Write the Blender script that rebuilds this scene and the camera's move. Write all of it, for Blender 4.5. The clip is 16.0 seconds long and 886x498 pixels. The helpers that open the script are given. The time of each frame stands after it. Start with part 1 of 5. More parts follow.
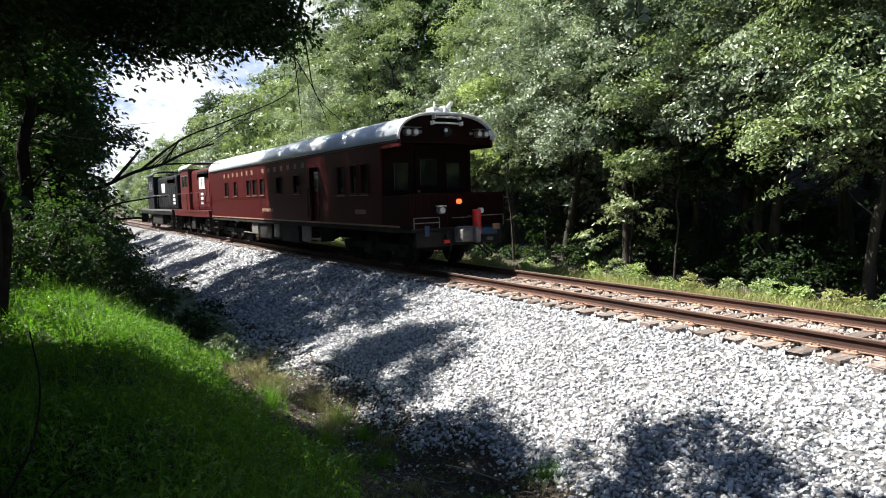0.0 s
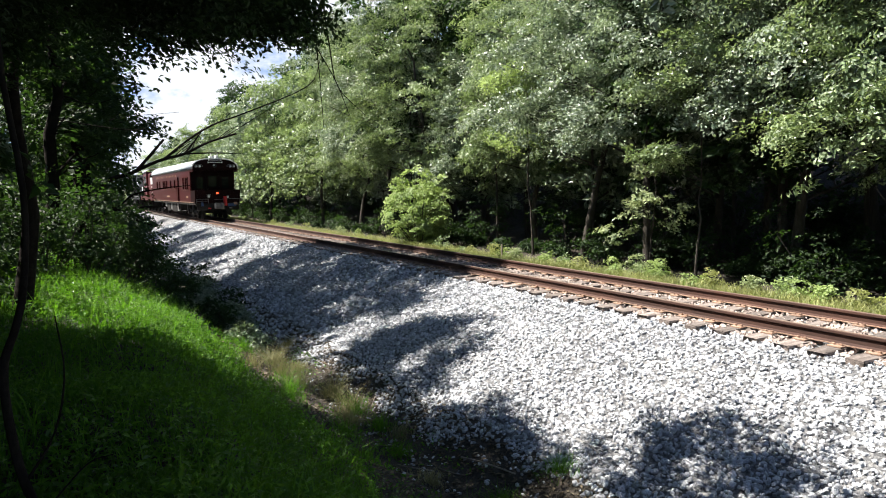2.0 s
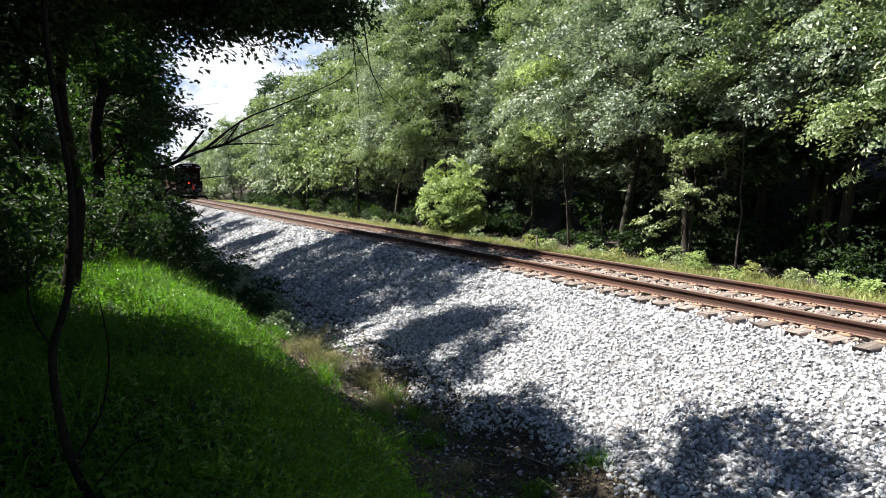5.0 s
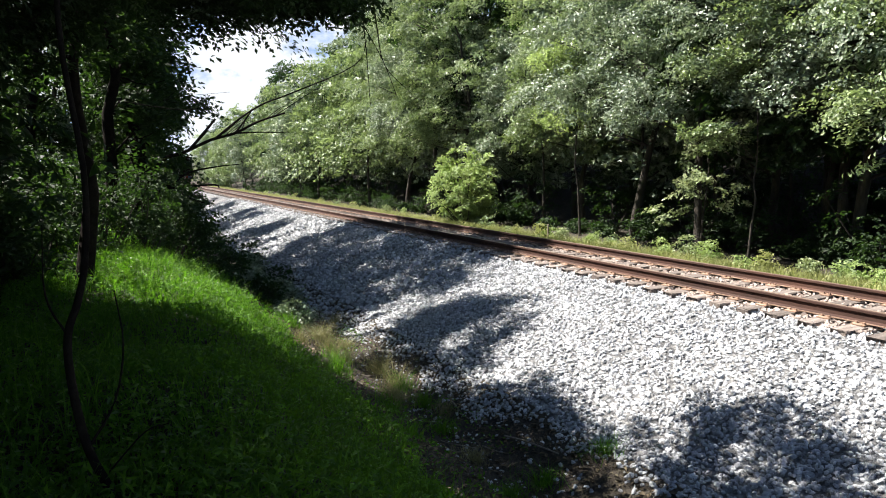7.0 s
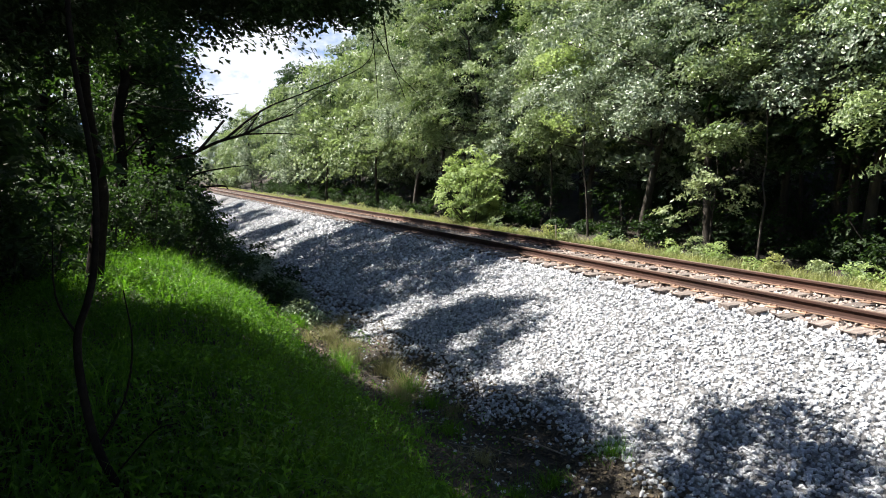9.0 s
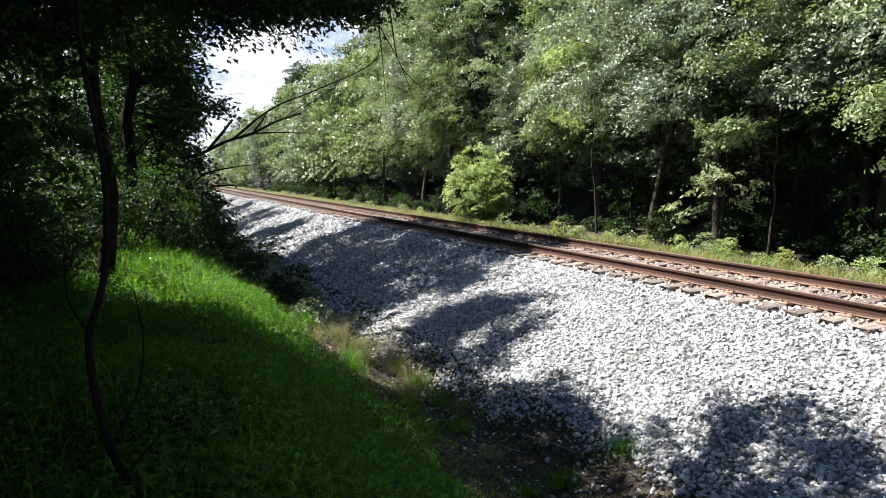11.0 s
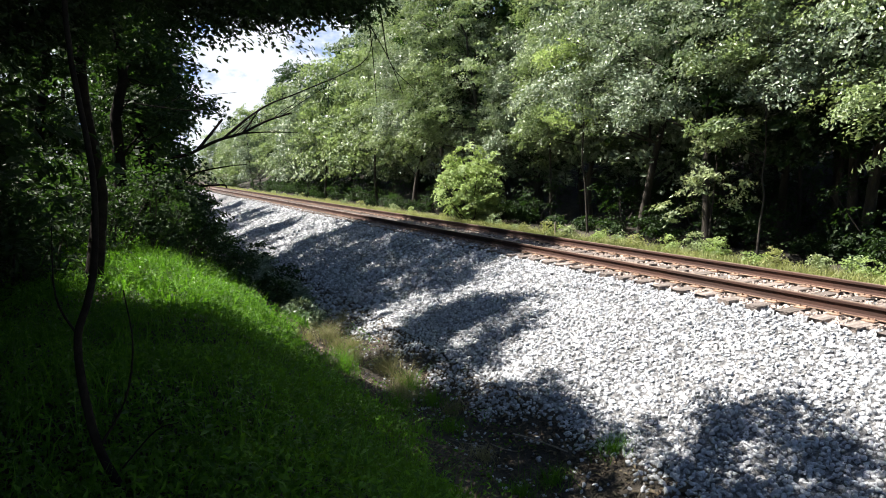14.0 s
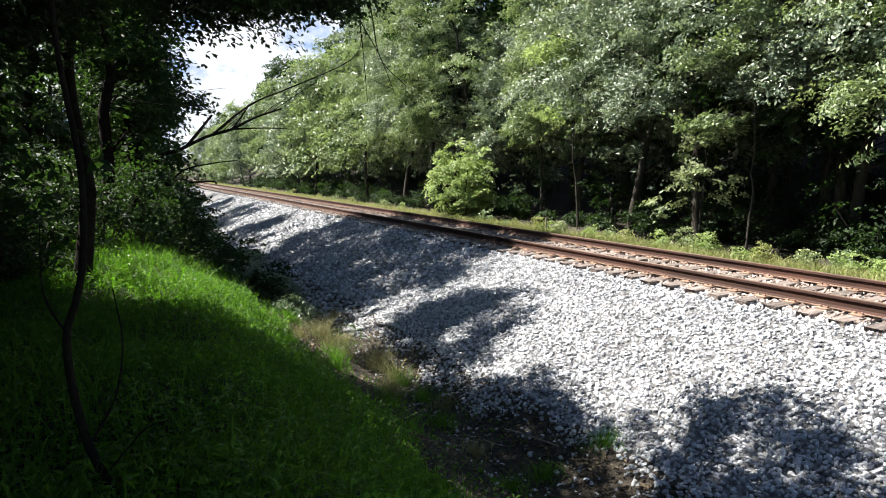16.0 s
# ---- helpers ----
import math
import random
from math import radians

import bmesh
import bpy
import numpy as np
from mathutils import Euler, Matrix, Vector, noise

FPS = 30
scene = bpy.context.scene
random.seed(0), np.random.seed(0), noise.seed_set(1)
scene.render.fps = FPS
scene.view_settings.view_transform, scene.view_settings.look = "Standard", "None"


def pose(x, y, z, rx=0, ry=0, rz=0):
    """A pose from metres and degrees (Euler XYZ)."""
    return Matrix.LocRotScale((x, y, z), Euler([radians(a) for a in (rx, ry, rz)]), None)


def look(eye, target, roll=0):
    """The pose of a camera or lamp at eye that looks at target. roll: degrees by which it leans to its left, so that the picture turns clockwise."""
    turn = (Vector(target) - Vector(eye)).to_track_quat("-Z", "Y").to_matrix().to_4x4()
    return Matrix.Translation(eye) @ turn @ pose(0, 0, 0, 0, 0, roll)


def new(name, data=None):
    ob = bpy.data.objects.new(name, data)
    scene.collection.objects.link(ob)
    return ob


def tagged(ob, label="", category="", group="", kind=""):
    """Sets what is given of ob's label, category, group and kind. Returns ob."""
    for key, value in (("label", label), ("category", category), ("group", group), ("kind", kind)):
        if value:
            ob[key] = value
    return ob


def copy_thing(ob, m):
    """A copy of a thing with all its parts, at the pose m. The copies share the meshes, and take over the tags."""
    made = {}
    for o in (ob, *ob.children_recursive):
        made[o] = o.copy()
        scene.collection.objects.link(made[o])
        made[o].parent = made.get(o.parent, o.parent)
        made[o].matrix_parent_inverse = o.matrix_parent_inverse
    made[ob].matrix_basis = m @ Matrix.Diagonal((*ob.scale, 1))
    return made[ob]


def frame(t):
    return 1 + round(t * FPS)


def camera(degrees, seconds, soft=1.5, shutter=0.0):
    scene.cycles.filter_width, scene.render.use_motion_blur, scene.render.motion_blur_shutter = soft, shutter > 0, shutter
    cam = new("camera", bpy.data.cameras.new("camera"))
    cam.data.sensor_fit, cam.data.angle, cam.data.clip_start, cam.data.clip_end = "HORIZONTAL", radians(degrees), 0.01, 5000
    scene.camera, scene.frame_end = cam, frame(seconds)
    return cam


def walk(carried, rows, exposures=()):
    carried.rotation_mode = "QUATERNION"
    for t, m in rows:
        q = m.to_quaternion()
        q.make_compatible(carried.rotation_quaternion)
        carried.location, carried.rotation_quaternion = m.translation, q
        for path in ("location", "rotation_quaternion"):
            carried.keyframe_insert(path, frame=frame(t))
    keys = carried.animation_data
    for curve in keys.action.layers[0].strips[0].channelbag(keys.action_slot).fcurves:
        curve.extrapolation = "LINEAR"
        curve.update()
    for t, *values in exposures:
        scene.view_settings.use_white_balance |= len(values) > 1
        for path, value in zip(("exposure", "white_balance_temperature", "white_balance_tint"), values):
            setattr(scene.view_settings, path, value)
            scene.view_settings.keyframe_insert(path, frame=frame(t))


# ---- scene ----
cam = camera(67.88, 16.0, soft=1.0)
EYE = (0.0, 0.0, 1.97)
PATH = [  # seconds, yaw, pitch, roll
    (0.0, -32.36, -4.81, 1.59),
    (0.5, -32.24, -5.13, 1.45),
    (1.0, -31.49, -4.84, 0.92),
    (1.5, -31.41, -4.99, 0.74),
    (2.0, -30.65, -5.42, 0.86),
    (2.5, -29.83, -5.50, 0.55),
    (3.0, -29.23, -5.54, 0.30),
    (3.5, -28.28, -5.69, 0.36),
    (4.0, -28.26, -5.91, 0.55),
    (6.3, -26.61, -6.77, 0.86),
    (6.5, -26.59, -6.95, 0.79),
    (7.0, -26.68, -7.17, 0.81),
    (7.5, -26.27, -7.26, 0.75),
    (8.0, -26.30, -7.27, 0.82),
    (8.5, -25.89, -7.25, 0.77),
    (9.0, -26.01, -7.06, 0.80),
    (11.5, -25.24, -7.27, 1.28),
    (12.0, -25.87, -7.23, 1.15),
    (12.5, -26.02, -7.51, 1.39),
    (13.0, -26.04, -7.44, 1.30),
    (13.5, -26.26, -7.30, 1.35),
    (14.0, -26.10, -7.29, 1.24),
    (14.5, -26.67, -7.15, 1.15),
    (15.0, -27.09, -7.16, 1.22),
    (15.5, -26.90, -7.39, 1.43),
    (16.0, -26.89, -7.66, 1.33),
]
walk(cam, [(t, pose(*EYE, 90 + p, r, y)) for t, y, p, r in PATH])

# ---- light ----
SUN_AZ, SUN_EL = (-0.75, 0.66), radians(55)      # ground direction towards the sun, height
SUN_DIR = Vector((SUN_AZ[0], SUN_AZ[1], 0)).normalized() * math.cos(SUN_EL) + Vector((0, 0, math.sin(SUN_EL)))
world = bpy.data.worlds.new("world")
scene.world = world
world.use_nodes = True
wn = world.node_tree.nodes
sky = wn.new("ShaderNodeTexSky")
sky.sky_type, sky.sun_disc = "NISHITA", False
sky.sun_elevation = SUN_EL
sky.sun_rotation = math.atan2(SUN_DIR.x, SUN_DIR.y)
sky.air_density, sky.dust_density, sky.ozone_density = 0.7, 0.3, 1.0
wn["Background"].inputs["Strength"].default_value = 0.05
world.node_tree.links.new(sky.outputs[0], wn["Background"].inputs[0])
sun = new("sun", bpy.data.lights.new("sun", "SUN"))
sun.data.energy, sun.data.angle, sun.data.color = 5.0, radians(0.55), (1.0, 0.95, 0.87)
sun.matrix_world = look(SUN_DIR * 100, (0, 0, 0))
scene.view_settings.exposure = 1.7

# ---- materials ----


def mat(name, build):
    m = bpy.data.materials.new(name)
    m.use_nodes = True
    nt = m.node_tree
    build(nt, nt.nodes, nt.nodes["Principled BSDF"], lambda a, b: nt.links.new(a, b))
    return m


def ramp_node(n, stops):
    r = n.new("ShaderNodeValToRGB")
    e = r.color_ramp.elements
    while len(e) < len(stops):
        e.new(0.5)
    for el, (p, c) in zip(e, stops):
        el.position, el.color = p, (*c, 1)
    return r


def noise_node(nt, scale, detail=4, rough=0.6, stretch=(1, 1, 1)):
    n = nt.nodes
    tc, mp, nz = n.new("ShaderNodeTexCoord"), n.new("ShaderNodeMapping"), n.new("ShaderNodeTexNoise")
    mp.inputs["Scale"].default_value = stretch
    nz.inputs["Scale"].default_value, nz.inputs["Detail"].default_value, nz.inputs["Roughness"].default_value = scale, detail, rough
    nt.links.new(tc.outputs["Object"], mp.inputs[0])
    nt.links.new(mp.outputs[0], nz.inputs["Vector"])
    return nz


def mixed(nt, a, b, fac, mode="MULTIPLY"):
    x = nt.nodes.new("ShaderNodeMix")
    x.data_type, x.blend_type = "RGBA", mode
    for sock, v in ((x.inputs[0], fac), (x.inputs[6], a), (x.inputs[7], b)):
        if hasattr(v, "links") or hasattr(v, "is_linked"):
            nt.links.new(v, sock)
        else:
            sock.default_value = v if isinstance(v, float) else (*v, 1)
    return x.outputs[2]


def bump(nt, bs, height, strength, dist):
    b = nt.nodes.new("ShaderNodeBump")
    b.inputs["Strength"].default_value, b.inputs["Distance"].default_value = strength, dist
    nt.links.new(height, b.inputs["Height"])
    nt.links.new(b.outputs[0], bs.inputs["Normal"])


def surface(name, stops, scale, rough=0.7, metal=0.0, fine=40, bump_s=0.3, bump_d=0.01, stretch=(1, 1, 1), island=0.0, spec=0.5, per_object=0.0):
    """Two scales of noise through a ramp, fine relief, and some change from piece to piece."""
    def build(nt, n, bs, link):
        big, small = noise_node(nt, scale, 5, 0.6, stretch), noise_node(nt, fine, 4, 0.65, stretch)
        r = ramp_node(n, stops)
        link(big.outputs[0], r.inputs[0])
        g = ramp_node(n, [(0.3, (0.72, 0.72, 0.72)), (0.7, (1.2, 1.2, 1.2))])
        link(small.outputs[0], g.inputs[0])
        col = mixed(nt, r.outputs[0], g.outputs[0], 1.0)
        for amount, node, sock in ((island, "ShaderNodeNewGeometry", "Random Per Island"), (per_object, "ShaderNodeObjectInfo", "Random")):
            if amount:
                v = ramp_node(n, [(0, (1 - amount,) * 3), (1, (1 + amount,) * 3)])
                link(n.new(node).outputs[sock], v.inputs[0])
                col = mixed(nt, col, v.outputs[0], 1.0)
        link(col, bs.inputs["Base Color"])
        bs.inputs["Roughness"].default_value, bs.inputs["Metallic"].default_value = rough, metal
        bs.inputs["Specular IOR Level"].default_value = spec
        bump(nt, bs, small.outputs[0], bump_s, bump_d)
    return mat(name, build)


def leaf_material(name, dark, light, through_col, gloss=0.4, through_amount=0.35, spec=0.5):
    def build(nt, n, bs, link):
        r = ramp_node(n, [(0.0, dark), (0.6, [0.7 * a + 0.3 * b for a, b in zip(dark, light)]), (1.0, light)])
        link(n.new("ShaderNodeNewGeometry").outputs["Random Per Island"], r.inputs[0])
        # Clump-sized light and dark put into the leaf colour to give crowns contrast.
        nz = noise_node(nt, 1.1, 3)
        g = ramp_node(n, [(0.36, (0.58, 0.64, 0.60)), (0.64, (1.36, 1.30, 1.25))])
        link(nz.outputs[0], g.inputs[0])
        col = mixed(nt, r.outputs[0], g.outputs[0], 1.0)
        link(col, bs.inputs["Base Color"])
        bs.inputs["Roughness"].default_value = gloss
        bs.inputs["Specular IOR Level"].default_value = spec
        tr = n.new("ShaderNodeBsdfTranslucent")
        tr.inputs[0].default_value = (*through_col, 1)
        mx = n.new("ShaderNodeMixShader")
        mx.inputs[0].default_value = through_amount
        link(bs.outputs[0], mx.inputs[1]), link(tr.outputs[0], mx.inputs[2])
        link(mx.outputs[0], n["Material Output"].inputs[0])
    return mat(name, build)


def plain(name, col, rough=0.5, metal=0.0, glow=0.0, spec=0.5):
    def build(nt, n, bs, link):
        nz = noise_node(nt, 9, 4)
        g = ramp_node(n, [(0.3, [c * 0.8 for c in col]), (0.7, [min(1, c * 1.12) for c in col])])
        link(nz.outputs[0], g.inputs[0])
        link(g.outputs[0], bs.inputs["Base Color"])
        bs.inputs["Roughness"].default_value, bs.inputs["Metallic"].default_value = rough, metal
        bs.inputs["Specular IOR Level"].default_value = spec
        if glow:
            bs.inputs["Emission Color"].default_value, bs.inputs["Emission Strength"].default_value = (*col, 1), glow
    return mat(name, build)


def cloud_material():
    def build(nt, n, bs, link):
        nz = noise_node(nt, 0.012, 5, 0.6, (1, 1, 1.6))
        r = ramp_node(n, [(0.36, (0.16, 0.27, 0.48)), (0.50, (0.55, 0.58, 0.62))])
        em = n.new("ShaderNodeEmission")
        link(nz.outputs[0], r.inputs[0]), link(r.outputs[0], em.inputs[0])
        em.inputs[1].default_value = 0.58
        link(em.outputs[0], n["Material Output"].inputs[0])
    return mat("bright_cloud_sky", build)


M_CLOUD = cloud_material()
M_STONE = surface("ballast_stone", [(0.3, (0.31, 0.32, 0.345)), (0.55, (0.45, 0.46, 0.48)), (0.8, (0.58, 0.58, 0.585))], 3.0, 0.85, 0, 60, 0.4, 0.006, island=0.4)
# Bed coloured darker than the stones, so gaps between them look shaded.
M_BED = surface("ballast_bed", [(0.35, (0.06, 0.06, 0.065)), (0.5, (0.15, 0.15, 0.155)), (0.65, (0.30, 0.295, 0.29))], 14, 0.9, 0, 30, 1.0, 0.06)
M_DIRT = surface("leaf_litter_soil", [(0.3, (0.018, 0.015, 0.010)), (0.6, (0.048, 0.038, 0.027)), (0.8, (0.085, 0.07, 0.05))], 2.5, 0.95, 0, 35, 0.9, 0.04)
M_STONE_R = surface("rust_stained_stone", [(0.3, (0.25, 0.20, 0.175)), (0.55, (0.40, 0.325, 0.285)), (0.8, (0.54, 0.455, 0.41))], 3.0, 0.85, 0, 60, 0.4, 0.006, island=0.4)
M_LITTER = leaf_material("dead_leaf", (0.05, 0.038, 0.025), (0.20, 0.155, 0.10), (0.1, 0.07, 0.04), 0.8, 0.1)
# Rust brown, darkened further for the shade under the rail head.
M_RUST = surface("rusty_shaded_rail", [(0.3, (0.028, 0.012, 0.008)), (0.6, (0.060, 0.024, 0.015)), (0.8, (0.10, 0.045, 0.028))], 3, 0.85, 0.0, 50, 0.3, 0.004, stretch=(1, 0.2, 1))
M_STEEL = surface("worn_rail_head", [(0.3, (0.20, 0.13, 0.10)), (0.7, (0.32, 0.24, 0.19))], 4, 0.5, 0.4, 80, 0.05, 0.001, stretch=(1, 0.05, 1))
M_PLATE = surface("rusty_tie_plate", [(0.3, (0.20, 0.115, 0.075)), (0.7, (0.36, 0.25, 0.185))], 8, 0.9, 0, 60, 0.3, 0.004, per_object=0.2)
M_TIE = surface("weathered_timber", [(0.3, (0.09, 0.072, 0.062)), (0.55, (0.20, 0.165, 0.148)), (0.8, (0.34, 0.29, 0.265))], 5, 0.9, 0, 30, 0.8, 0.012, stretch=(0.25, 3, 3), per_object=0.35)
M_STICK = surface("pale_dry_wood", [(0.3, (0.16, 0.13, 0.10)), (0.7, (0.34, 0.30, 0.25))], 8, 0.85, 0, 40, 0.4, 0.004)
M_BARK = surface("bark", [(0.3, (0.022, 0.018, 0.014)), (0.6, (0.055, 0.046, 0.037)), (0.8, (0.11, 0.095, 0.08))], 5, 0.9, 0, 28, 1.0, 0.03, stretch=(1, 1, 0.25))
# Bark for shaded trunks, sapling and branches, with the shade in its colour.
M_BARK_SHADE = surface("shade_dark_bark", [(0.3, (0.008, 0.006, 0.005)), (0.7, (0.022, 0.018, 0.014))], 8, 0.9, 0, 40, 0.7, 0.01, spec=0.1)
# The pale end carries part of the sunlit leaf sheen in the colour.
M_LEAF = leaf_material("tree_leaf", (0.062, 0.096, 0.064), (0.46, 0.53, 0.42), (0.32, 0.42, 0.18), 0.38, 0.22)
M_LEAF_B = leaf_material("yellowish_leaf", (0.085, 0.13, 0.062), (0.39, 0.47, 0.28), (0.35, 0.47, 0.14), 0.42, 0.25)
# Darkened copy of the tree leaf: the shade of the woods is in its colour.
M_LEAF_SHADE = leaf_material("shaded_leaf", (0.010, 0.023, 0.009), (0.045, 0.080, 0.026), (0.07, 0.16, 0.02), 0.6, 0.2, 0.25)
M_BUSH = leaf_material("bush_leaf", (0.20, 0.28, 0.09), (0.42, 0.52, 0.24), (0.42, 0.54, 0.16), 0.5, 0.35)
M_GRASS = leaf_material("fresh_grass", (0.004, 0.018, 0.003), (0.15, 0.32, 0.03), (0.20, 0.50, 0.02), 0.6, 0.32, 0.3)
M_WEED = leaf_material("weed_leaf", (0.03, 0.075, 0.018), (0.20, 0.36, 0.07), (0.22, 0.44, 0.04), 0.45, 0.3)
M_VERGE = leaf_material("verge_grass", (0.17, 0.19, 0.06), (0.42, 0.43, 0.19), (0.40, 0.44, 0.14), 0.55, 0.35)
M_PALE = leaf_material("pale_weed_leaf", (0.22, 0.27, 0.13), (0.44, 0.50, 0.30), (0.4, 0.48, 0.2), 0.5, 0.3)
M_DRY = leaf_material("dry_grass", (0.17, 0.16, 0.07), (0.36, 0.33, 0.17), (0.3, 0.3, 0.12), 0.6, 0.3)
M_RED = surface("maroon_coach_paint", [(0.3, (0.048, 0.008, 0.009)), (0.7, (0.064, 0.011, 0.012))], 0.8, 0.35, 0, 25, 0.03, 0.002, spec=0.1)
# Coach maroon taken almost to black: the unlit end's shade is in the paint.
M_REAR = surface("shaded_end_paint", [(0.3, (0.009, 0.0028, 0.003)), (0.7, (0.015, 0.004, 0.0045))], 0.8, 0.4, 0, 25, 0.03, 0.002, spec=0.06)
M_RED2 = surface("red_engine_paint", [(0.3, (0.075, 0.012, 0.012)), (0.7, (0.11, 0.018, 0.017))], 0.8, 0.4, 0, 25, 0.05, 0.002, spec=0.3)
M_BLACK = surface("black_engine_paint", [(0.3, (0.008, 0.009, 0.011)), (0.7, (0.018, 0.019, 0.022))], 1.2, 0.45, 0, 25, 0.05, 0.002, spec=0.2)
# White roof paint with a little reflected sky blue put into the colour.
M_ROOF = surface("silver_white_roof_paint", [(0.3, (0.52, 0.57, 0.61)), (0.7, (0.66, 0.70, 0.73))], 0.7, 0.3, 0.15, 20, 0.06, 0.004)
M_UNDER = surface("grimy_underframe", [(0.3, (0.010, 0.0095, 0.009)), (0.7, (0.032, 0.029, 0.026))], 2, 0.8, 0, 25, 0.3, 0.006, spec=0.2)
M_GREY = surface("grey_steel", [(0.3, (0.09, 0.086, 0.082)), (0.7, (0.19, 0.185, 0.18))], 4, 0.6, 0, 40, 0.2, 0.004)
M_GOLD = plain("cream_stripe", (0.25, 0.15, 0.10), 0.5)
M_WHITE = plain("white_paint", (0.75, 0.75, 0.73), 0.5)
M_SIGNRED = plain("bright_red_paint", (0.55, 0.03, 0.03), 0.45)
M_BLUE = plain("blue_enamel", (0.012, 0.05, 0.14), 0.5)
M_LAMP = plain("lit_marker_lamp", (1.0, 0.07, 0.02), 0.4, 0, 1.3)
M_LENS = plain("lamp_lens", (0.62, 0.66, 0.68), 0.12)
M_GLASS = plain("dark_window_glass", (0.012, 0.014, 0.015), 0.08, spec=0.25)

# ---- mesh tools ----


def mesh_object(name, verts, faces, material, parent=None, smooth=False):
    """A mesh from arrays of corners and equal-sided faces."""
    me = bpy.data.meshes.new(name)
    verts, faces = np.asarray(verts, np.float32), np.asarray(faces, np.int32)
    k = faces.shape[1]
    me.vertices.add(len(verts))
    me.vertices.foreach_set("co", verts.ravel())
    me.loops.add(faces.size)
    me.loops.foreach_set("vertex_index", faces.ravel())
    me.polygons.add(len(faces))
    me.polygons.foreach_set("loop_start", np.arange(0, faces.size, k, dtype=np.int32))
    me.polygons.foreach_set("use_smooth", np.full(len(faces), smooth))
    me.update(calc_edges=True)
    me.materials.append(material)
    ob = new(name, me)
    ob.parent = parent
    return ob


def part(name, bm, material, parent, label="", smooth=False):
    me = bpy.data.meshes.new(name)
    for f in bm.faces:
        f.smooth = smooth
    bm.to_mesh(me)
    bm.free()
    me.materials.append(material)
    ob = new(name, me)
    ob.parent = parent
    return tagged(ob, label)


def box(bm, lo, hi, bevel=0.0):
    """A box between two corners, its edges bevelled."""
    c, s = [(a + b) / 2 for a, b in zip(lo, hi)], [abs(b - a) for a, b in zip(lo, hi)]
    made = bmesh.ops.create_cube(bm, size=1, matrix=Matrix.Translation(c) @ Matrix.Diagonal((*s, 1)))
    if bevel:
        edges = {e for v in made["verts"] for e in v.link_edges}
        bmesh.ops.bevel(bm, geom=list(edges), offset=bevel, segments=2, affect="EDGES", profile=0.6)
    return bm


def rod(bm, a, b, r, sides=8, r2=None):
    a, b = Vector(a), Vector(b)
    m = Matrix.Translation((a + b) / 2) @ (b - a).to_track_quat("Z", "Y").to_matrix().to_4x4()
    bmesh.ops.create_cone(bm, cap_ends=True, segments=sides, radius1=r, radius2=r if r2 is None else r2, depth=(b - a).length, matrix=m)
    return bm


def fresh(*shapes):
    """A bmesh holding boxes given as (lo, hi[, bevel])."""
    bm = bmesh.new()
    for s in shapes:
        box(bm, *s)
    return bm


def tube_arrays(points, radii, sides=6):
    """Corners and quads of a tapering tube along points."""
    pts = np.asarray(points, float)
    d = np.gradient(pts, axis=0)
    d /= np.linalg.norm(d, axis=1)[:, None] + 1e-9
    ref = np.where(np.abs(d[:, 2:3]) > 0.9, [[1.0, 0, 0]], [[0, 0, 1.0]])
    u = np.cross(d, ref)
    u /= np.linalg.norm(u, axis=1)[:, None]
    w = np.cross(d, u)
    a = np.arange(sides) * 2 * np.pi / sides
    r = np.asarray(radii, float)[:, None, None]
    v = pts[:, None] + r * (np.cos(a)[None, :, None] * u[:, None] + np.sin(a)[None, :, None] * w[:, None])
    n = len(pts)
    i, j = np.meshgrid(np.arange(n - 1), np.arange(sides), indexing="ij")
    k = (j + 1) % sides
    f = np.stack([i * sides + j, i * sides + k, (i + 1) * sides + k, (i + 1) * sides + j], -1).reshape(-1, 4)
    return v.reshape(-1, 3), f


def joined(arrays):
    vs, fs, n = [], [], 0
    for v, f in arrays:
        vs.append(v), fs.append(f + n)
        n += len(v)
    return np.concatenate(vs), np.concatenate(fs)


def wavy(rng, a, b, n, amount):
    """A line from a to b that wanders."""
    a, b = np.asarray(a, float), np.asarray(b, float)
    s = np.linspace(0, 1, n)[:, None]
    return a + (b - a) * s + np.cumsum(rng.normal(0, amount, (n, 3)), axis=0) * np.sin(np.pi * s * 0.85)


def leaf_arrays(rng, centres, normals, length, width, fold=0.10):
    """One folded leaf (two triangles in a quad) for each centre."""
    n = len(centres)
    normals = normals / (np.linalg.norm(normals, axis=1)[:, None] + 1e-9)
    t = rng.normal(size=(n, 3))
    t -= normals * (t * normals).sum(1)[:, None]
    t /= np.linalg.norm(t, axis=1)[:, None] + 1e-9
    s = np.cross(normals, t)
    ln = (length * rng.uniform(0.6, 1.35, n))[:, None]
    wd = ln * (width / length) * rng.uniform(0.8, 1.2, n)[:, None]
    up = normals * ln * fold
    v = np.stack([centres - t * ln / 2 - up * 0.3, centres + s * wd / 2 + up, centres + t * ln / 2 - up * 0.6, centres - s * wd / 2 + up], 1)
    return v.reshape(-1, 3), np.arange(n * 4).reshape(n, 4)


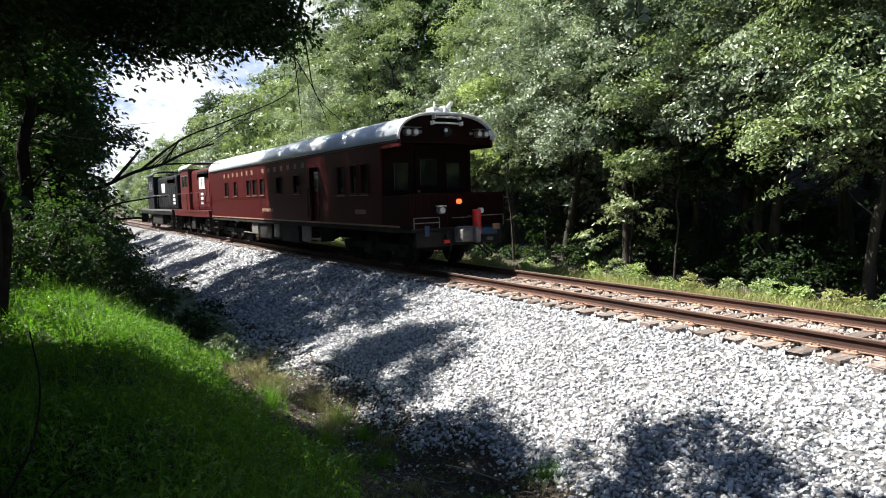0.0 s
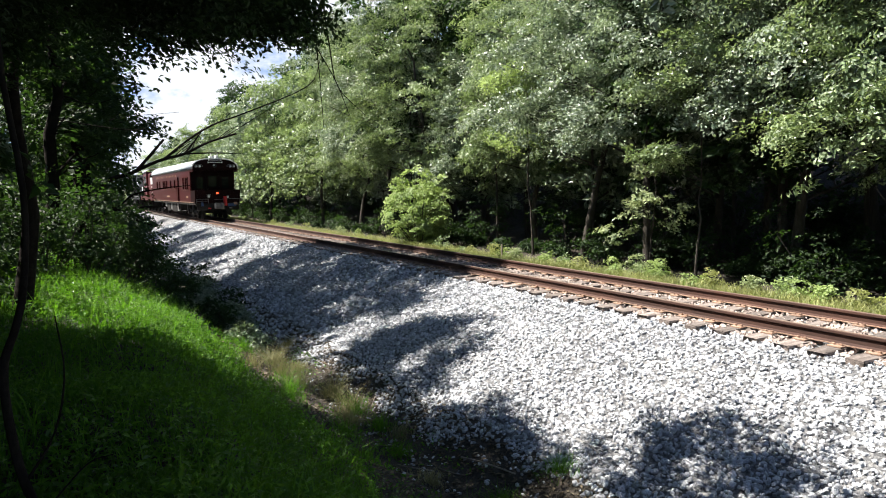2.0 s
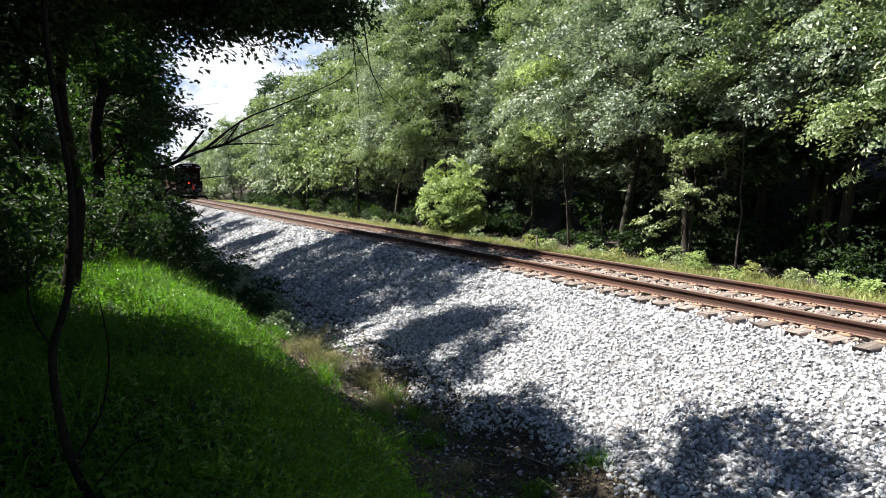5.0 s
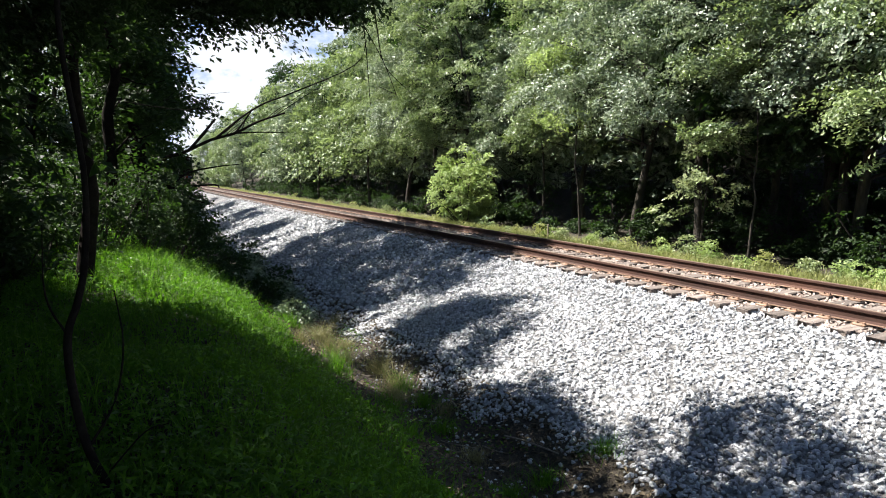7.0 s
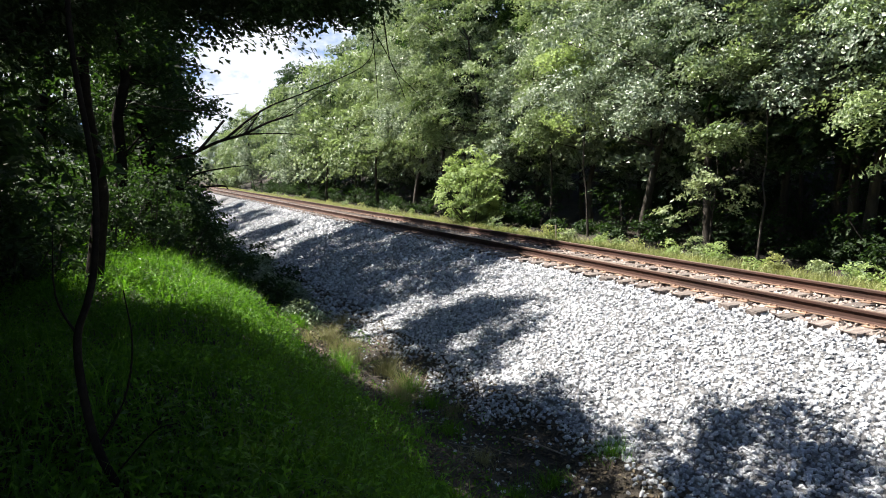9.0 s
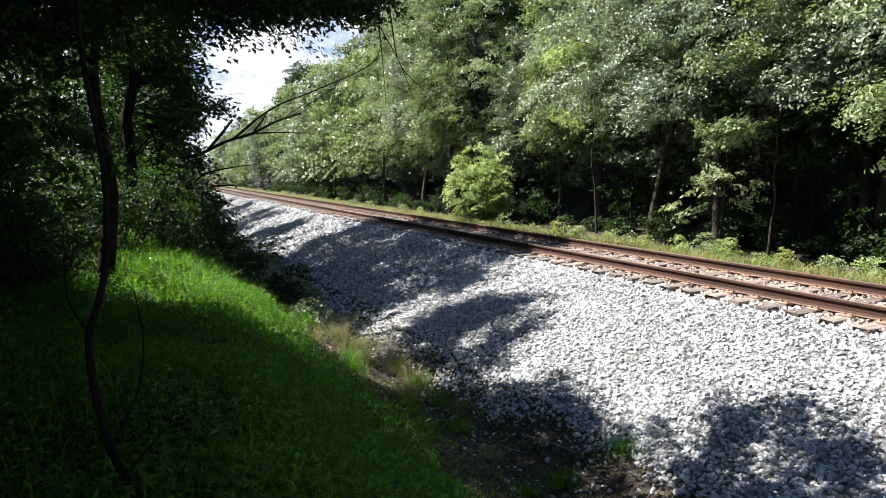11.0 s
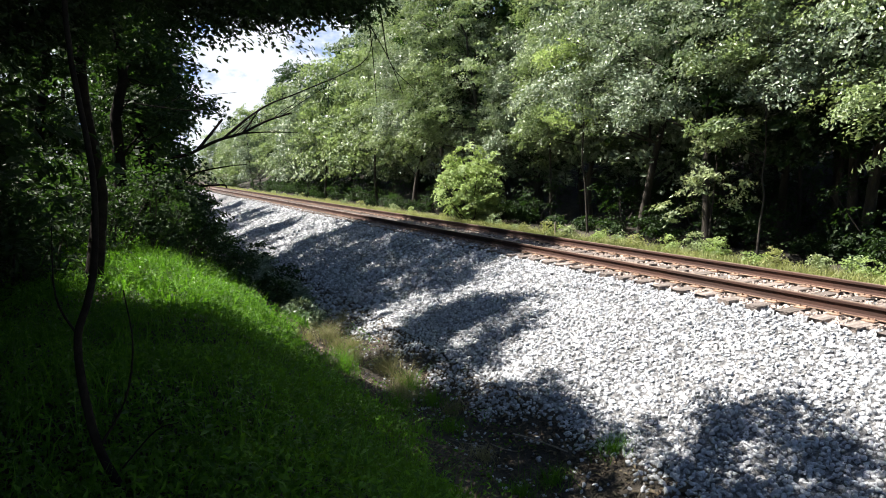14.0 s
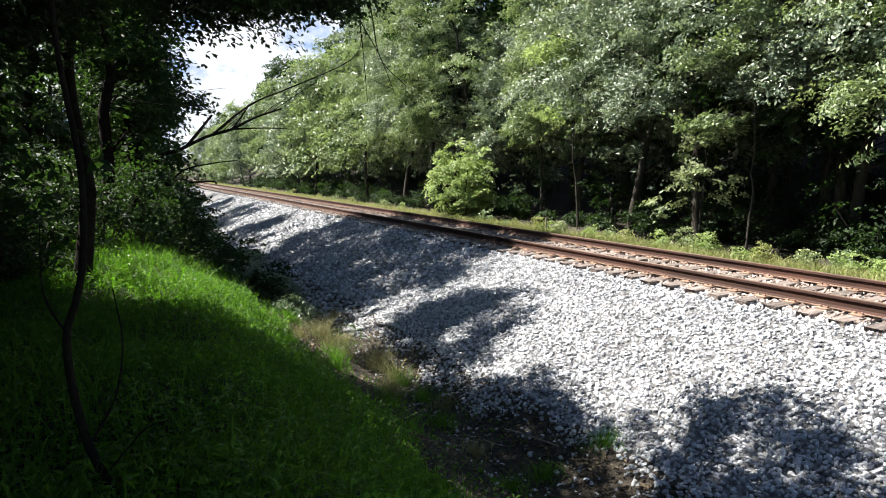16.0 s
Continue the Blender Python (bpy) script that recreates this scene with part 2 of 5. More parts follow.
def sprays(rng, centres, radius, per, flat=0.35, upward=0.9, outward=0.45):
    """Points and normals of leaf sprays round the centres; each spray tilts as one and droops away from the stem."""
    c = np.repeat(centres, per, axis=0)
    n = len(c)
    d = rng.normal(size=(n, 3))
    d /= np.linalg.norm(d, axis=1)[:, None]
    r = radius * rng.uniform(0.0, 1.0, n)[:, None] ** 0.5 * np.repeat(rng.uniform(0.6, 1.3, len(centres)), per)[:, None]
    off = d * r
    away = centres * np.array([1.0, 1.0, 0.0])
    away /= np.linalg.norm(away, axis=1)[:, None] + 0.3
    tilt = np.repeat(away * outward + rng.normal(size=centres.shape) * 0.38, per, axis=0)
    off[:, 2] = off[:, 2] * flat - 0.18 * (np.hypot(off[:, 0], off[:, 1]) ** 2) / radius
    off[:, 2] -= (off[:, :2] * tilt[:, :2]).sum(1) * 0.8
    nm = rng.normal(size=(n, 3)) * 0.36 + d * 0.25 + tilt
    nm[:, 2] += upward
    return c + off, nm


def blobs(rng, ellipsoids):
    """Spray centres spread through ellipsoids (cx, cy, cz, rx, ry, rz, count), mostly near their skins."""
    out = []
    for cx, cy, cz, rx, ry, rz, n in ellipsoids:
        d = rng.normal(size=(n, 3))
        d /= np.linalg.norm(d, axis=1)[:, None]
        r = rng.uniform(0.25, 1.0, n)[:, None] ** 0.5
        out.append(np.array([cx, cy, cz]) + d * r * np.array([rx, ry, rz]) * rng.uniform(0.8, 1.2, (n, 1)))
    return np.concatenate(out)


def tree(name, seed, at, height, trunk_r, ellipsoids, leaf, per, spray_r, material, label, lean=(0, 0), limbs=26, width=0.55, bark=M_BARK, group="", upward=0.9, shade_cut=False):
    """A tree: tapered trunk with limbs, and a crown of leaf sprays. Ellipsoids are relative to its foot."""
    rng = np.random.default_rng(seed)
    ob = tagged(new(name), label, "tree", group)
    ob.location = at
    pts = wavy(rng, (0, 0, -0.25), (lean[0], lean[1], height), 12, height * 0.012)
    rad = trunk_r * (1 - 0.88 * np.linspace(0, 1, 12) ** 0.8)
    rad[0] *= 1.35
    tubes = [tube_arrays(pts, rad, 9)]
    c = blobs(rng, ellipsoids)
    # Leave out sprays whose shadow misses the drawn shade patches.
    if shade_cut:
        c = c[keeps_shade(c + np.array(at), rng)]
    pick = rng.permutation(len(c))[:limbs]
    for q in c[pick]:
        k = int(np.clip(np.searchsorted(pts[:, 2], q[2] - rng.uniform(0.3, 1.6) - 0.15 * np.hypot(q[0], q[1])), 2, 10))
        ln = wavy(rng, pts[k], q, 7, 0.05)
        tubes.append(tube_arrays(ln, np.linspace(min(rad[k] * 0.4, 0.008 + 0.011 * np.linalg.norm(q - pts[k])), 0.004, 7), 5))
    v, f = joined(tubes)
    mesh_object("trunk", v, f, bark, ob, True)
    p, nm = sprays(rng, c, spray_r, per, upward=upward)
    v, f = leaf_arrays(rng, p, nm, leaf, leaf * width)
    mesh_object("crown", v, f, material, ob)
    return ob


# ---- ground ----
TRACK_X, RAIL_X, GAUGE, TIE_STEP, TIE_START = 9.578, 8.826, 1.505, 0.4842, 5.15
PROFILE = [(-400, 30), (-120, 9), (-40, 3.2), (-15, 1.1), (-5, 0.55), (0, 0.36), (0.8, 0.22), (2.1, -0.58), (3.0, -1.22), (3.6, -1.58), (4.1, -1.62),
           (4.5, -1.50), (8.10, -0.30), (8.45, -0.245), (10.7, -0.245), (11.3, -0.38), (12.3, -0.46), (14.5, -0.60), (17, -0.5), (20, 0.3), (24, 2.2), (32, 4.5), (80, 9), (400, 30)]


def ground_z(x, y):
    """Height of the ground: bank, ditch, ballast shoulder, track bed, verge and the rise behind it."""
    px_, pz_ = np.array(PROFILE).T
    z = np.interp(x, px_, pz_)
    soil = np.clip((3.9 - x) / 1.0, 0, 1) + np.clip((x - 12.4) / 2.0, 0, 1)
    z = z + soil * (0.07 * np.sin(1.7 * x + 0.9 * y) * np.sin(0.8 * y + 1.0) + 0.05 * np.sin(2.9 * y - 1.3 * x))
    return z + np.where((x > 3.6) & (x < 8.2), 0.03 * np.sin(1.1 * y + 0.7 * x) * np.sin(0.43 * y), 0)


def build_ground():
    xs = np.concatenate([[-400, -200, -100, -60, -40, -25, -15, -10, -7], np.arange(-5, 16.1, 0.25), [17, 18, 19, 20, 21, 23, 26, 30, 40, 60, 100, 200, 400]])
    ys = np.concatenate([[-300, -150, -80, -40, -20, -12], np.arange(-8, 60.1, 0.5), np.arange(62, 140, 3), [150, 170, 200, 250, 320, 420, 600, 900]])
    X, Y = np.meshgrid(xs, ys, indexing="ij")
    v = np.stack([X, Y, ground_z(X, Y)], -1).reshape(-1, 3)
    ny = len(ys)
    i, j = np.meshgrid(np.arange(len(xs) - 1), np.arange(ny - 1), indexing="ij")
    f = np.stack([i * ny + j, (i + 1) * ny + j, (i + 1) * ny + j + 1, i * ny + j + 1], -1).reshape(-1, 4)
    ob = mesh_object("ground", v, f, M_DIRT, None, True)
    ob.data.materials.append(M_BED)
    mid = (xs[:-1] + xs[1:]) / 2
    ob.data.polygons.foreach_set("material_index", np.repeat(((mid > 5.0) & (mid < 11.9)).astype(np.int32), ny - 1))
    return tagged(ob, "earth bank, ditch, gravel railway bed and woodland floor", "ground", kind="structure")


build_ground()


def build_backdrop():
    a = np.linspace(-0.55, 0.55, 25)
    v = np.concatenate([np.stack([900 * np.sin(a), 900 * np.cos(a), np.full(25, z)], 1) for z in (-20.0, 180.0, 420.0)])
    f = np.array([[r * 25 + k, r * 25 + k + 1, (r + 1) * 25 + k + 1, (r + 1) * 25 + k] for r in range(2) for k in range(24)])
    tagged(mesh_object("backdrop", v, f, M_CLOUD), "bright hazy white cloud with patches of pale blue sky", "sky", kind="structure")


build_backdrop()


def gz(x, y):
    return float(ground_z(np.array(float(x)), np.array(float(y))))


def stones_mesh(name, xyz, size, seed, label, material=M_STONE, fine=False):
    """Angular stones with flattened, randomly turned bodies."""
    rng = np.random.default_rng(seed)
    bm = bmesh.new()
    if fine:
        bmesh.ops.create_icosphere(bm, subdivisions=1, radius=0.5)
    else:
        bmesh.ops.create_cube(bm, size=0.76)
        bmesh.ops.triangulate(bm, faces=bm.faces[:])
    base = np.array([v.co[:] for v in bm.verts])
    tri = np.array([[v.index for v in f.verts] for f in bm.faces])
    bm.free()
    n = len(xyz)
    b = base[None] * rng.uniform(0.70, 1.25, (n, len(base), 1 if fine else 3))
    b = b * (size * rng.uniform(0.65, 1.45, (n, 1, 1))) * np.stack([rng.uniform(0.9, 1.5, n), rng.uniform(0.7, 1.1, n), rng.uniform(0.5, 0.85, n)], 1)[:, None]
    q = rng.normal(size=(n, 4))
    q[:, 1:3] *= 0.45
    q /= np.linalg.norm(q, axis=1)[:, None]
    w, x, y, z = q.T
    R = np.stack([1 - 2 * (y * y + z * z), 2 * (x * y - w * z), 2 * (x * z + w * y), 2 * (x * y + w * z), 1 - 2 * (x * x + z * z), 2 * (y * z - w * x),
                  2 * (x * z - w * y), 2 * (y * z + w * x), 1 - 2 * (x * x + y * y)], 1).reshape(n, 3, 3)
    v = np.einsum("nij,nkj->nki", R, b) + xyz[:, None]
    f = tri[None] + (np.arange(n) * len(base))[:, None, None]
    ob = mesh_object(name, v.reshape(-1, 3), f.reshape(-1, 3), material)
    return tagged(ob, label, "ballast", kind="stuff")


def scatter(rng, n, x0, x1, y0, y1, lift):
    x, y = rng.uniform(x0, x1, n), rng.uniform(y0, y1, n)
    return np.stack([x, y, ground_z(x, y) + rng.uniform(*lift, n)], 1)


def build_ballast():
    rng = np.random.default_rng(11)
    near = scatter(rng, 28000, 4.1, 8.5, 2.0, 14.0, (-0.012, 0.022))
    toe = 4.62 + 0.22 * np.sin(1.3 * near[:, 1]) + 0.15 * np.sin(3.7 * near[:, 1] + 1) - 0.05 * np.clip(near[:, 1] - 8, 0, 6)
    near = near[near[:, 0] > toe + rng.normal(0, 0.12, len(near))]
    spill = scatter(rng, 1100, 3.4, 4.6, 3.0, 18.0, (-0.02, 0.01))
    stones_mesh("ballast", np.concatenate([near, spill]), 0.051, 12, "loose pale grey crushed-stone railway ballast, angular pieces", M_STONE, True)
    crib = scatter(rng, 15000, 8.4, 11.5, 3.0, 24.0, (-0.012, 0.028))
    on_tie = np.abs((crib[:, 1] - TIE_START + TIE_STEP / 2) % TIE_STEP - TIE_STEP / 2) < 0.105
    crib = crib[~(on_tie & (np.abs(crib[:, 0] - TRACK_X) < 1.28)) | (rng.uniform(0, 1, len(crib)) < 0.12)]
    crib[:, 2] += np.where(np.abs(crib[:, 0] - TRACK_X) < 1.28, 0.012, 0)
    stones_mesh("ballast", crib, 0.055, 14, "rust-stained crushed stone packed between the ties", M_STONE_R)
    far = scatter(rng, 21000, 4.2, 8.5, 14.0, 52.0, (-0.02, 0.03))
    far = np.concatenate([far, scatter(rng, 3500, 4.6, 11.4, -4.0, 2.5, (-0.02, 0.02))])
    stones_mesh("ballast", far, 0.08, 13, "loose pale grey crushed-stone ballast further along the shoulder")

build_ballast()


# ---- track ----
RAIL_H, TIE_TOP = 0.172, -0.19
SECTION = [(-0.072, 0), (0.072, 0), (0.072, 0.012), (0.03, 0.026), (0.010, 0.036), (0.009, 0.125), (0.036, 0.135), (0.036, 0.164), (0.028, 0.172), (-0.028, 0.172),
           (-0.036, 0.164), (-0.036, 0.135), (-0.009, 0.125), (-0.010, 0.036), (-0.03, 0.026), (-0.072, 0.012)]


def build_rail(x):
    ob = tagged(new("rail"), "rust-brown steel rail with a worn running surface, spiked to timber ties", "rail", "rails of the track", "structure")
    bm = bmesh.new()
    ys = [-20, 0, 20, 60, 140, 420]
    rings = [[bm.verts.new((x + a, y, TIE_TOP + 0.018 + b)) for a, b in SECTION] for y in ys]
    for r0, r1 in zip(rings, rings[1:]):
        for k in range(len(SECTION)):
            bm.faces.new((r0[k], r0[(k + 1) % 16], r1[(k + 1) % 16], r1[k]))
    bmesh.ops.recalc_face_normals(bm, faces=bm.faces[:])
    part("rail_web", bm, M_RUST, ob)
    # The foot takes the lighter plate colour to stand for its sunlit face.
    for s in (-1, 1):
        part("rail_foot", fresh(((x + s * 0.024, -20, TIE_TOP + 0.014), (x + s * 0.075, 420, TIE_TOP + 0.032), 0.004)), M_PLATE, ob, "tan rail foot, lighter than the web")
    bm = fresh(((x - 0.026, -20, -0.0003), (x + 0.026, 420, 0.0035)))
    part("running_surface", bm, M_STEEL, ob, "worn brown-grey steel running surface")


build_rail(RAIL_X)
build_rail(RAIL_X + GAUGE)


def build_ties():
    rng = random.Random(4)
    track = tagged(new("track_ties"), "grey-brown weathered timber ties with rusty plates in the ballast", "railway ties", kind="structure")
    shapes = []
    for s in range(6):
        bm = fresh(((-1.295, -0.115, -0.17), (1.295, 0.115, 0), 0.012))
        bmesh.ops.subdivide_edges(bm, edges=[e for e in bm.edges if e.calc_length() > 1], cuts=5)
        for v in bm.verts:
            v.co += Vector((rng.uniform(-0.03, 0.03) if abs(v.co.x) > 1.2 else 0, rng.uniform(-0.008, 0.008), rng.uniform(-0.008, 0.004)))
        me = bpy.data.meshes.new("tie")
        bm.to_mesh(me), bm.free()
        me.materials.append(M_TIE)
        shapes.append(me)
    bm = fresh(((-0.09, -0.17, 0), (0.09, 0.17, 0.018), 0.004))
    bmesh.ops.rotate(bm, verts=bm.verts[:], cent=(0, 0, 0), matrix=Matrix.Rotation(radians(90), 3, "Z"))
    for sx in (-0.1, 0.1):
        for sy in (-0.05, 0.05):
            box(bm, (sx - 0.016, sy - 0.016, 0.015), (sx + 0.016, sy + 0.016, 0.045), 0.004)
    plate = bpy.data.meshes.new("tie_plate")
    bm.to_mesh(plate), bm.free()
    plate.materials.append(M_PLATE)
    for k in range(-22, 270):
        y = TIE_START + k * TIE_STEP + rng.uniform(-0.02, 0.02)
        t = new("tie", shapes[k % 6])
        t.parent = track
        t.matrix_basis = pose(TRACK_X + rng.uniform(-0.035, 0.035), y, TIE_TOP - 0.002, 0, 0, rng.uniform(-0.9, 0.9) + 180 * (k % 2))
        if -8 < k < 110:
            for x in (RAIL_X, RAIL_X + GAUGE):
                p = new("tie_plate", plate)
                p.parent = t
                p.matrix_parent_inverse = t.matrix_basis.inverted()
                p.matrix_basis = pose(x, y, TIE_TOP - 0.001)
    bm = bmesh.new()
    for k in range(270, 700):
        box(bm, (TRACK_X - 1.29, TIE_START + k * TIE_STEP - 0.11, TIE_TOP - 0.15), (TRACK_X + 1.29, TIE_START + k * TIE_STEP + 0.11, TIE_TOP))
    tagged(part("distant_ties", bm, M_TIE, track), kind="stuff")


# ---- train ----
TRAIN = [(0.0, 14.9), (0.5, 23.3), (1.0, 31.6), (1.5, 39.3), (2.0, 46.3), (2.5, 53.2), (3.0, 59.8), (3.5, 66.2), (4.0, 72.0), (5.0, 83.0), (6.3, 97.0), (7.0, 104.5), (9.0, 126.0), (12.0, 158.0), (16.0, 200.0)]


def roof_mesh(bm, half, z0, z1, y0, y1, n=18, thick=0.05):
    """A rounded arch of a roof with thickness."""
    rings = []
    for y in (y0, y1):
        outer, inner = [], []
        for k in range(n + 1):
            a = math.pi * k / n
            c, s = math.cos(a), math.sin(a)
            x, z = math.copysign(abs(c) ** 0.72, c), abs(s) ** 0.85
            outer.append(bm.verts.new((half * x, y, z0 + (z1 - z0) * z)))
            inner.append(bm.verts.new(((half - thick) * x, y, z0 + (z1 - z0 - thick) * z)))
        rings.append((outer, inner))
    (o0, i0), (o1, i1) = rings
    for k in range(n):
        bm.faces.new((o0[k], o0[k + 1], o1[k + 1], o1[k]))
        bm.faces.new((i0[k], i1[k], i1[k + 1], i0[k + 1]))
        bm.faces.new((o0[k], i0[k], i0[k + 1], o0[k + 1]))
        bm.faces.new((o1[k], o1[k + 1], i1[k + 1], i1[k]))
    for k in (0, n):
        bm.faces.new((o0[k], o1[k], i1[k], i0[k]))
    bmesh.ops.recalc_face_normals(bm, faces=bm.faces[:])
    return bm


def end_wall(bm, half, z0, z1, ztop, y0, y1, n=18):
    """A flat end filling the arch from z0 up."""
    loops = []
    for y in (y0, y1):
        pts = [(half, z0)]
        for k in range(n + 1):
            a = math.pi * k / n
            c, s = math.cos(a), math.sin(a)
            pts.append((half * math.copysign(abs(c) ** 0.72, c), z1 + (ztop - z1) * abs(s) ** 0.85))
        pts.append((-half, z0))
        loops.append([bm.verts.new((x, y, z)) for x, z in pts])
    m = len(loops[0])
    bm.faces.new(loops[0]), bm.faces.new(loops[1])
    for k in range(m):
        bm.faces.new((loops[0][k], loops[0][(k + 1) % m], loops[1][(k + 1) % m], loops[1][k]))
    bmesh.ops.recalc_face_normals(bm, faces=bm.faces[:])
    return bm


def truck(parent, y, axles=(-1.2, 1.2), r=0.46, name="truck"):
    """A wheel truck: side frames with springs, a bolster, and wheelsets."""
    bm = bmesh.new()
    half = max(axles) + 0.35
    for s in (-1, 1):
        box(bm, (s * 0.92, y - half, 0.42), (s * 1.08, y + half, 0.62), 0.03)
        box(bm, (s * 0.90, y - 0.45, 0.28), (s * 1.12, y + 0.45, 0.46), 0.03)
        for a in axles:
            box(bm, (s * 0.88, y + a - 0.16, 0.28), (s * 1.14, y + a + 0.16, 0.64), 0.03)
        for k in (-0.25, 0.0, 0.25):
            rod(bm, (s * 1.02, y + k, 0.44), (s * 1.02, y + k, 0.80), 0.07)
    box(bm, (-1.1, y - 0.25, 0.55), (1.1, y + 0.25, 0.82), 0.03)
    frame_ = part(name, bm, M_UNDER, parent)
    for a in axles:
        bm = bmesh.new()
        rod(bm, (-0.75, y + a, r), (0.75, y + a, r), 0.08, 10)
        for s in (-1, 1):
            rod(bm, (s * 0.69, y + a, r), (s * 0.82, y + a, r), r, 28)
            rod(bm, (s * 0.66, y + a, r), (s * 0.69, y + a, r), r + 0.025, 28)
            rod(bm, (s * 0.82, y + a, r), (s * 0.84, y + a, r), r * 0.35, 16)
        part("wheelset", bm, M_UNDER, frame_)


def window_part(parent, side, y0, y1, z0, z1, half):
    """A framed pane set into the side."""
    a, b = side * (half - 0.055), side * (half + 0.018)
    bm = fresh(((a, y0 - 0.03, z0 - 0.05), (side * (half + 0.03), y1 + 0.03, z0), 0.006), ((a, y0 - 0.03, z1), (b, y1 + 0.03, z1 + 0.04), 0.006), ((a, y0 - 0.03, z0), (b, y0 + 0.01, z1)), ((a, y1 - 0.01, z0), (b, y1 + 0.03, z1)))
    w = part("window", bm, M_RED, parent)
    part("pane", fresh(((side * (half - 0.05), y0, z0), (side * (half - 0.035), y1, z1))), M_GLASS, w, "dark reflecting glass")
    part("sill", fresh(((side * half, y0 - 0.05, z0 - 0.075), (side * (half + 0.04), y1 + 0.05, z0 - 0.05), 0.005)), M_GOLD, w, "pale window sill")


def side_wall(parent, side, half, length, z0, z1, holes, material, name="side_wall", start=0.0):
    """A side with real openings; holes are (y0, y1, z0, z1)."""
    a, b = side * (half - 0.06), side * half
    bm = bmesh.new()
    y = start
    for h0, h1, hz0, hz1 in sorted(holes):
        box(bm, (a, y, z0), (b, h0, z1))
        box(bm, (a, h0, z0), (b, h1, hz0))
        box(bm, (a, h0, hz1), (b, h1, z1))
        y = h1
    box(bm, (a, y, z0), (b, length, z1))
    bmesh.ops.remove_doubles(bm, verts=bm.verts[:], dist=0.0005)
    return part(name, bm, material, parent)


def build_coach():
    car = tagged(new("passenger_coach"), "maroon passenger coach with white arched roof and cream stripe", "train car", "cars of the train")
    L, H, PORCH = 20.2, 1.47, 1.0
    wins = [(1.8, 2.25, 2.05, 2.85), (2.48, 2.93, 2.05, 2.85), (3.4, 3.9, 2.05, 2.85), (7.2, 7.8, 2.15, 2.75), (9.1, 9.7, 2.15, 2.75), (11.2, 11.75, 2.15, 2.75), (12.2, 12.75, 2.15, 2.75), (13.1, 13.65, 2.15, 2.75), (15.2, 15.7, 2.15, 2.75), (16.7, 17.3, 2.15, 2.75)]
    door = (5.45, 6.25, 1.14, 2.95)
    for s in (-1, 1):
        w = side_wall(car, s, H, L, 1.12, 3.40, wins + [door], M_RED, start=PORCH)
        part("platform_side", fresh(((s * (H - 0.05), -0.5, 1.10), (s * H, PORCH, 1.95), 0.012)), M_REAR, car, "maroon side panel of the open platform, coloured dark for shade")
        part("eave_beam", fresh(((s * (H - 0.06), -0.1, 3.2), (s * H, PORCH, 3.42), 0.01)), M_RED, car)
        part("belt_rail", fresh(((s * H, PORCH, 1.97), (s * (H + 0.012), 5.4, 1.99), 0.003), ((s * H, 6.3, 1.97), (s * (H + 0.012), L, 1.99), 0.003)), M_RED, car)
        for y0, y1, z0, z1 in wins:
            window_part(w, s, y0, y1, z0, z1, H)
        d = part("side_door", fresh(((s * (H - 0.16), door[0], 1.16), (s * (H - 0.10), door[1], 2.95))), M_RED, car, "recessed maroon vestibule door")
        part("pane", fresh(((s * (H - 0.10), door[0] + 0.18, 2.15), (s * (H - 0.088), door[1] - 0.18, 2.8))), M_GLASS, d)
        part("stripe", fresh(((s * H, 0, 1.12), (s * (H + 0.006), L, 1.17))), M_GOLD, car, "cream sill stripe")
        part("eave_stripe", fresh(((s * H, 0, 3.33), (s * (H + 0.006), L, 3.36))), M_GOLD, car, "cream eave stripe")
        for k in range(0, 15):
            if k != 7:
                part("letter_bar", fresh(((s * H, 6.7 + k * 0.75, 2.98), (s * (H + 0.005), 6.95 + k * 0.75, 3.16))), M_GOLD, car)
        part("number_bar", fresh(((s * H, 10.2, 1.45), (s * (H + 0.005), 11.6, 1.58))), M_GOLD, car)
        part("number_bar", fresh(((s * H, 2.0, 1.45), (s * (H + 0.005), 2.7, 1.58))), M_GOLD, car)
        for y in (5.35, 6.35, L - 0.25):
            part("grab_rail", rod(bmesh.new(), (s * (H + 0.05), y, 1.3), (s * (H + 0.05), y, 2.3), 0.016, 6), M_RED, car)
        for y in (5.5, L - 1.0):
            part("step", fresh(((s * 1.0, y, 0.55), (s * 1.46, y + 0.75, 0.60), 0.01), ((s * 1.0, y, 0.85), (s * 1.40, y + 0.75, 0.89), 0.01), ((s * 1.0, y - 0.03, 0.5), (s * 1.46, y, 1.12), 0.01), ((s * 1.0, y + 0.75, 0.5), (s * 1.46, y + 0.78, 1.12), 0.01)), M_UNDER, car)
    part("roof", roof_mesh(bmesh.new(), 1.52, 3.38, 4.09, -0.12, L + 0.05), M_ROOF, car, "white painted arched roof", True)
    part("roof_rim", roof_mesh(bmesh.new(), 1.54, 3.38, 4.11, -0.15, -0.10, thick=0.06), M_WHITE, car, "white rim round the rear arch", True)
    fascia = part("end_fascia", end_wall(bmesh.new(), 1.47, 3.30, 3.40, 4.04, 0.0, 0.07), M_REAR, car, "arched maroon end fascia carrying the lamps, coloured dark for shade")
    e = part("rear_wall", end_wall(bmesh.new(), 1.41, 1.12, 3.40, 3.98, PORCH, PORCH + 0.07), M_REAR, car, "recessed maroon end wall of the open platform, coloured dark for shade")
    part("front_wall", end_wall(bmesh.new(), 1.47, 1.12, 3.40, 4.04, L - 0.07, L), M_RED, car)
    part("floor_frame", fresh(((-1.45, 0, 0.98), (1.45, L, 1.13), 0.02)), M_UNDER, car)
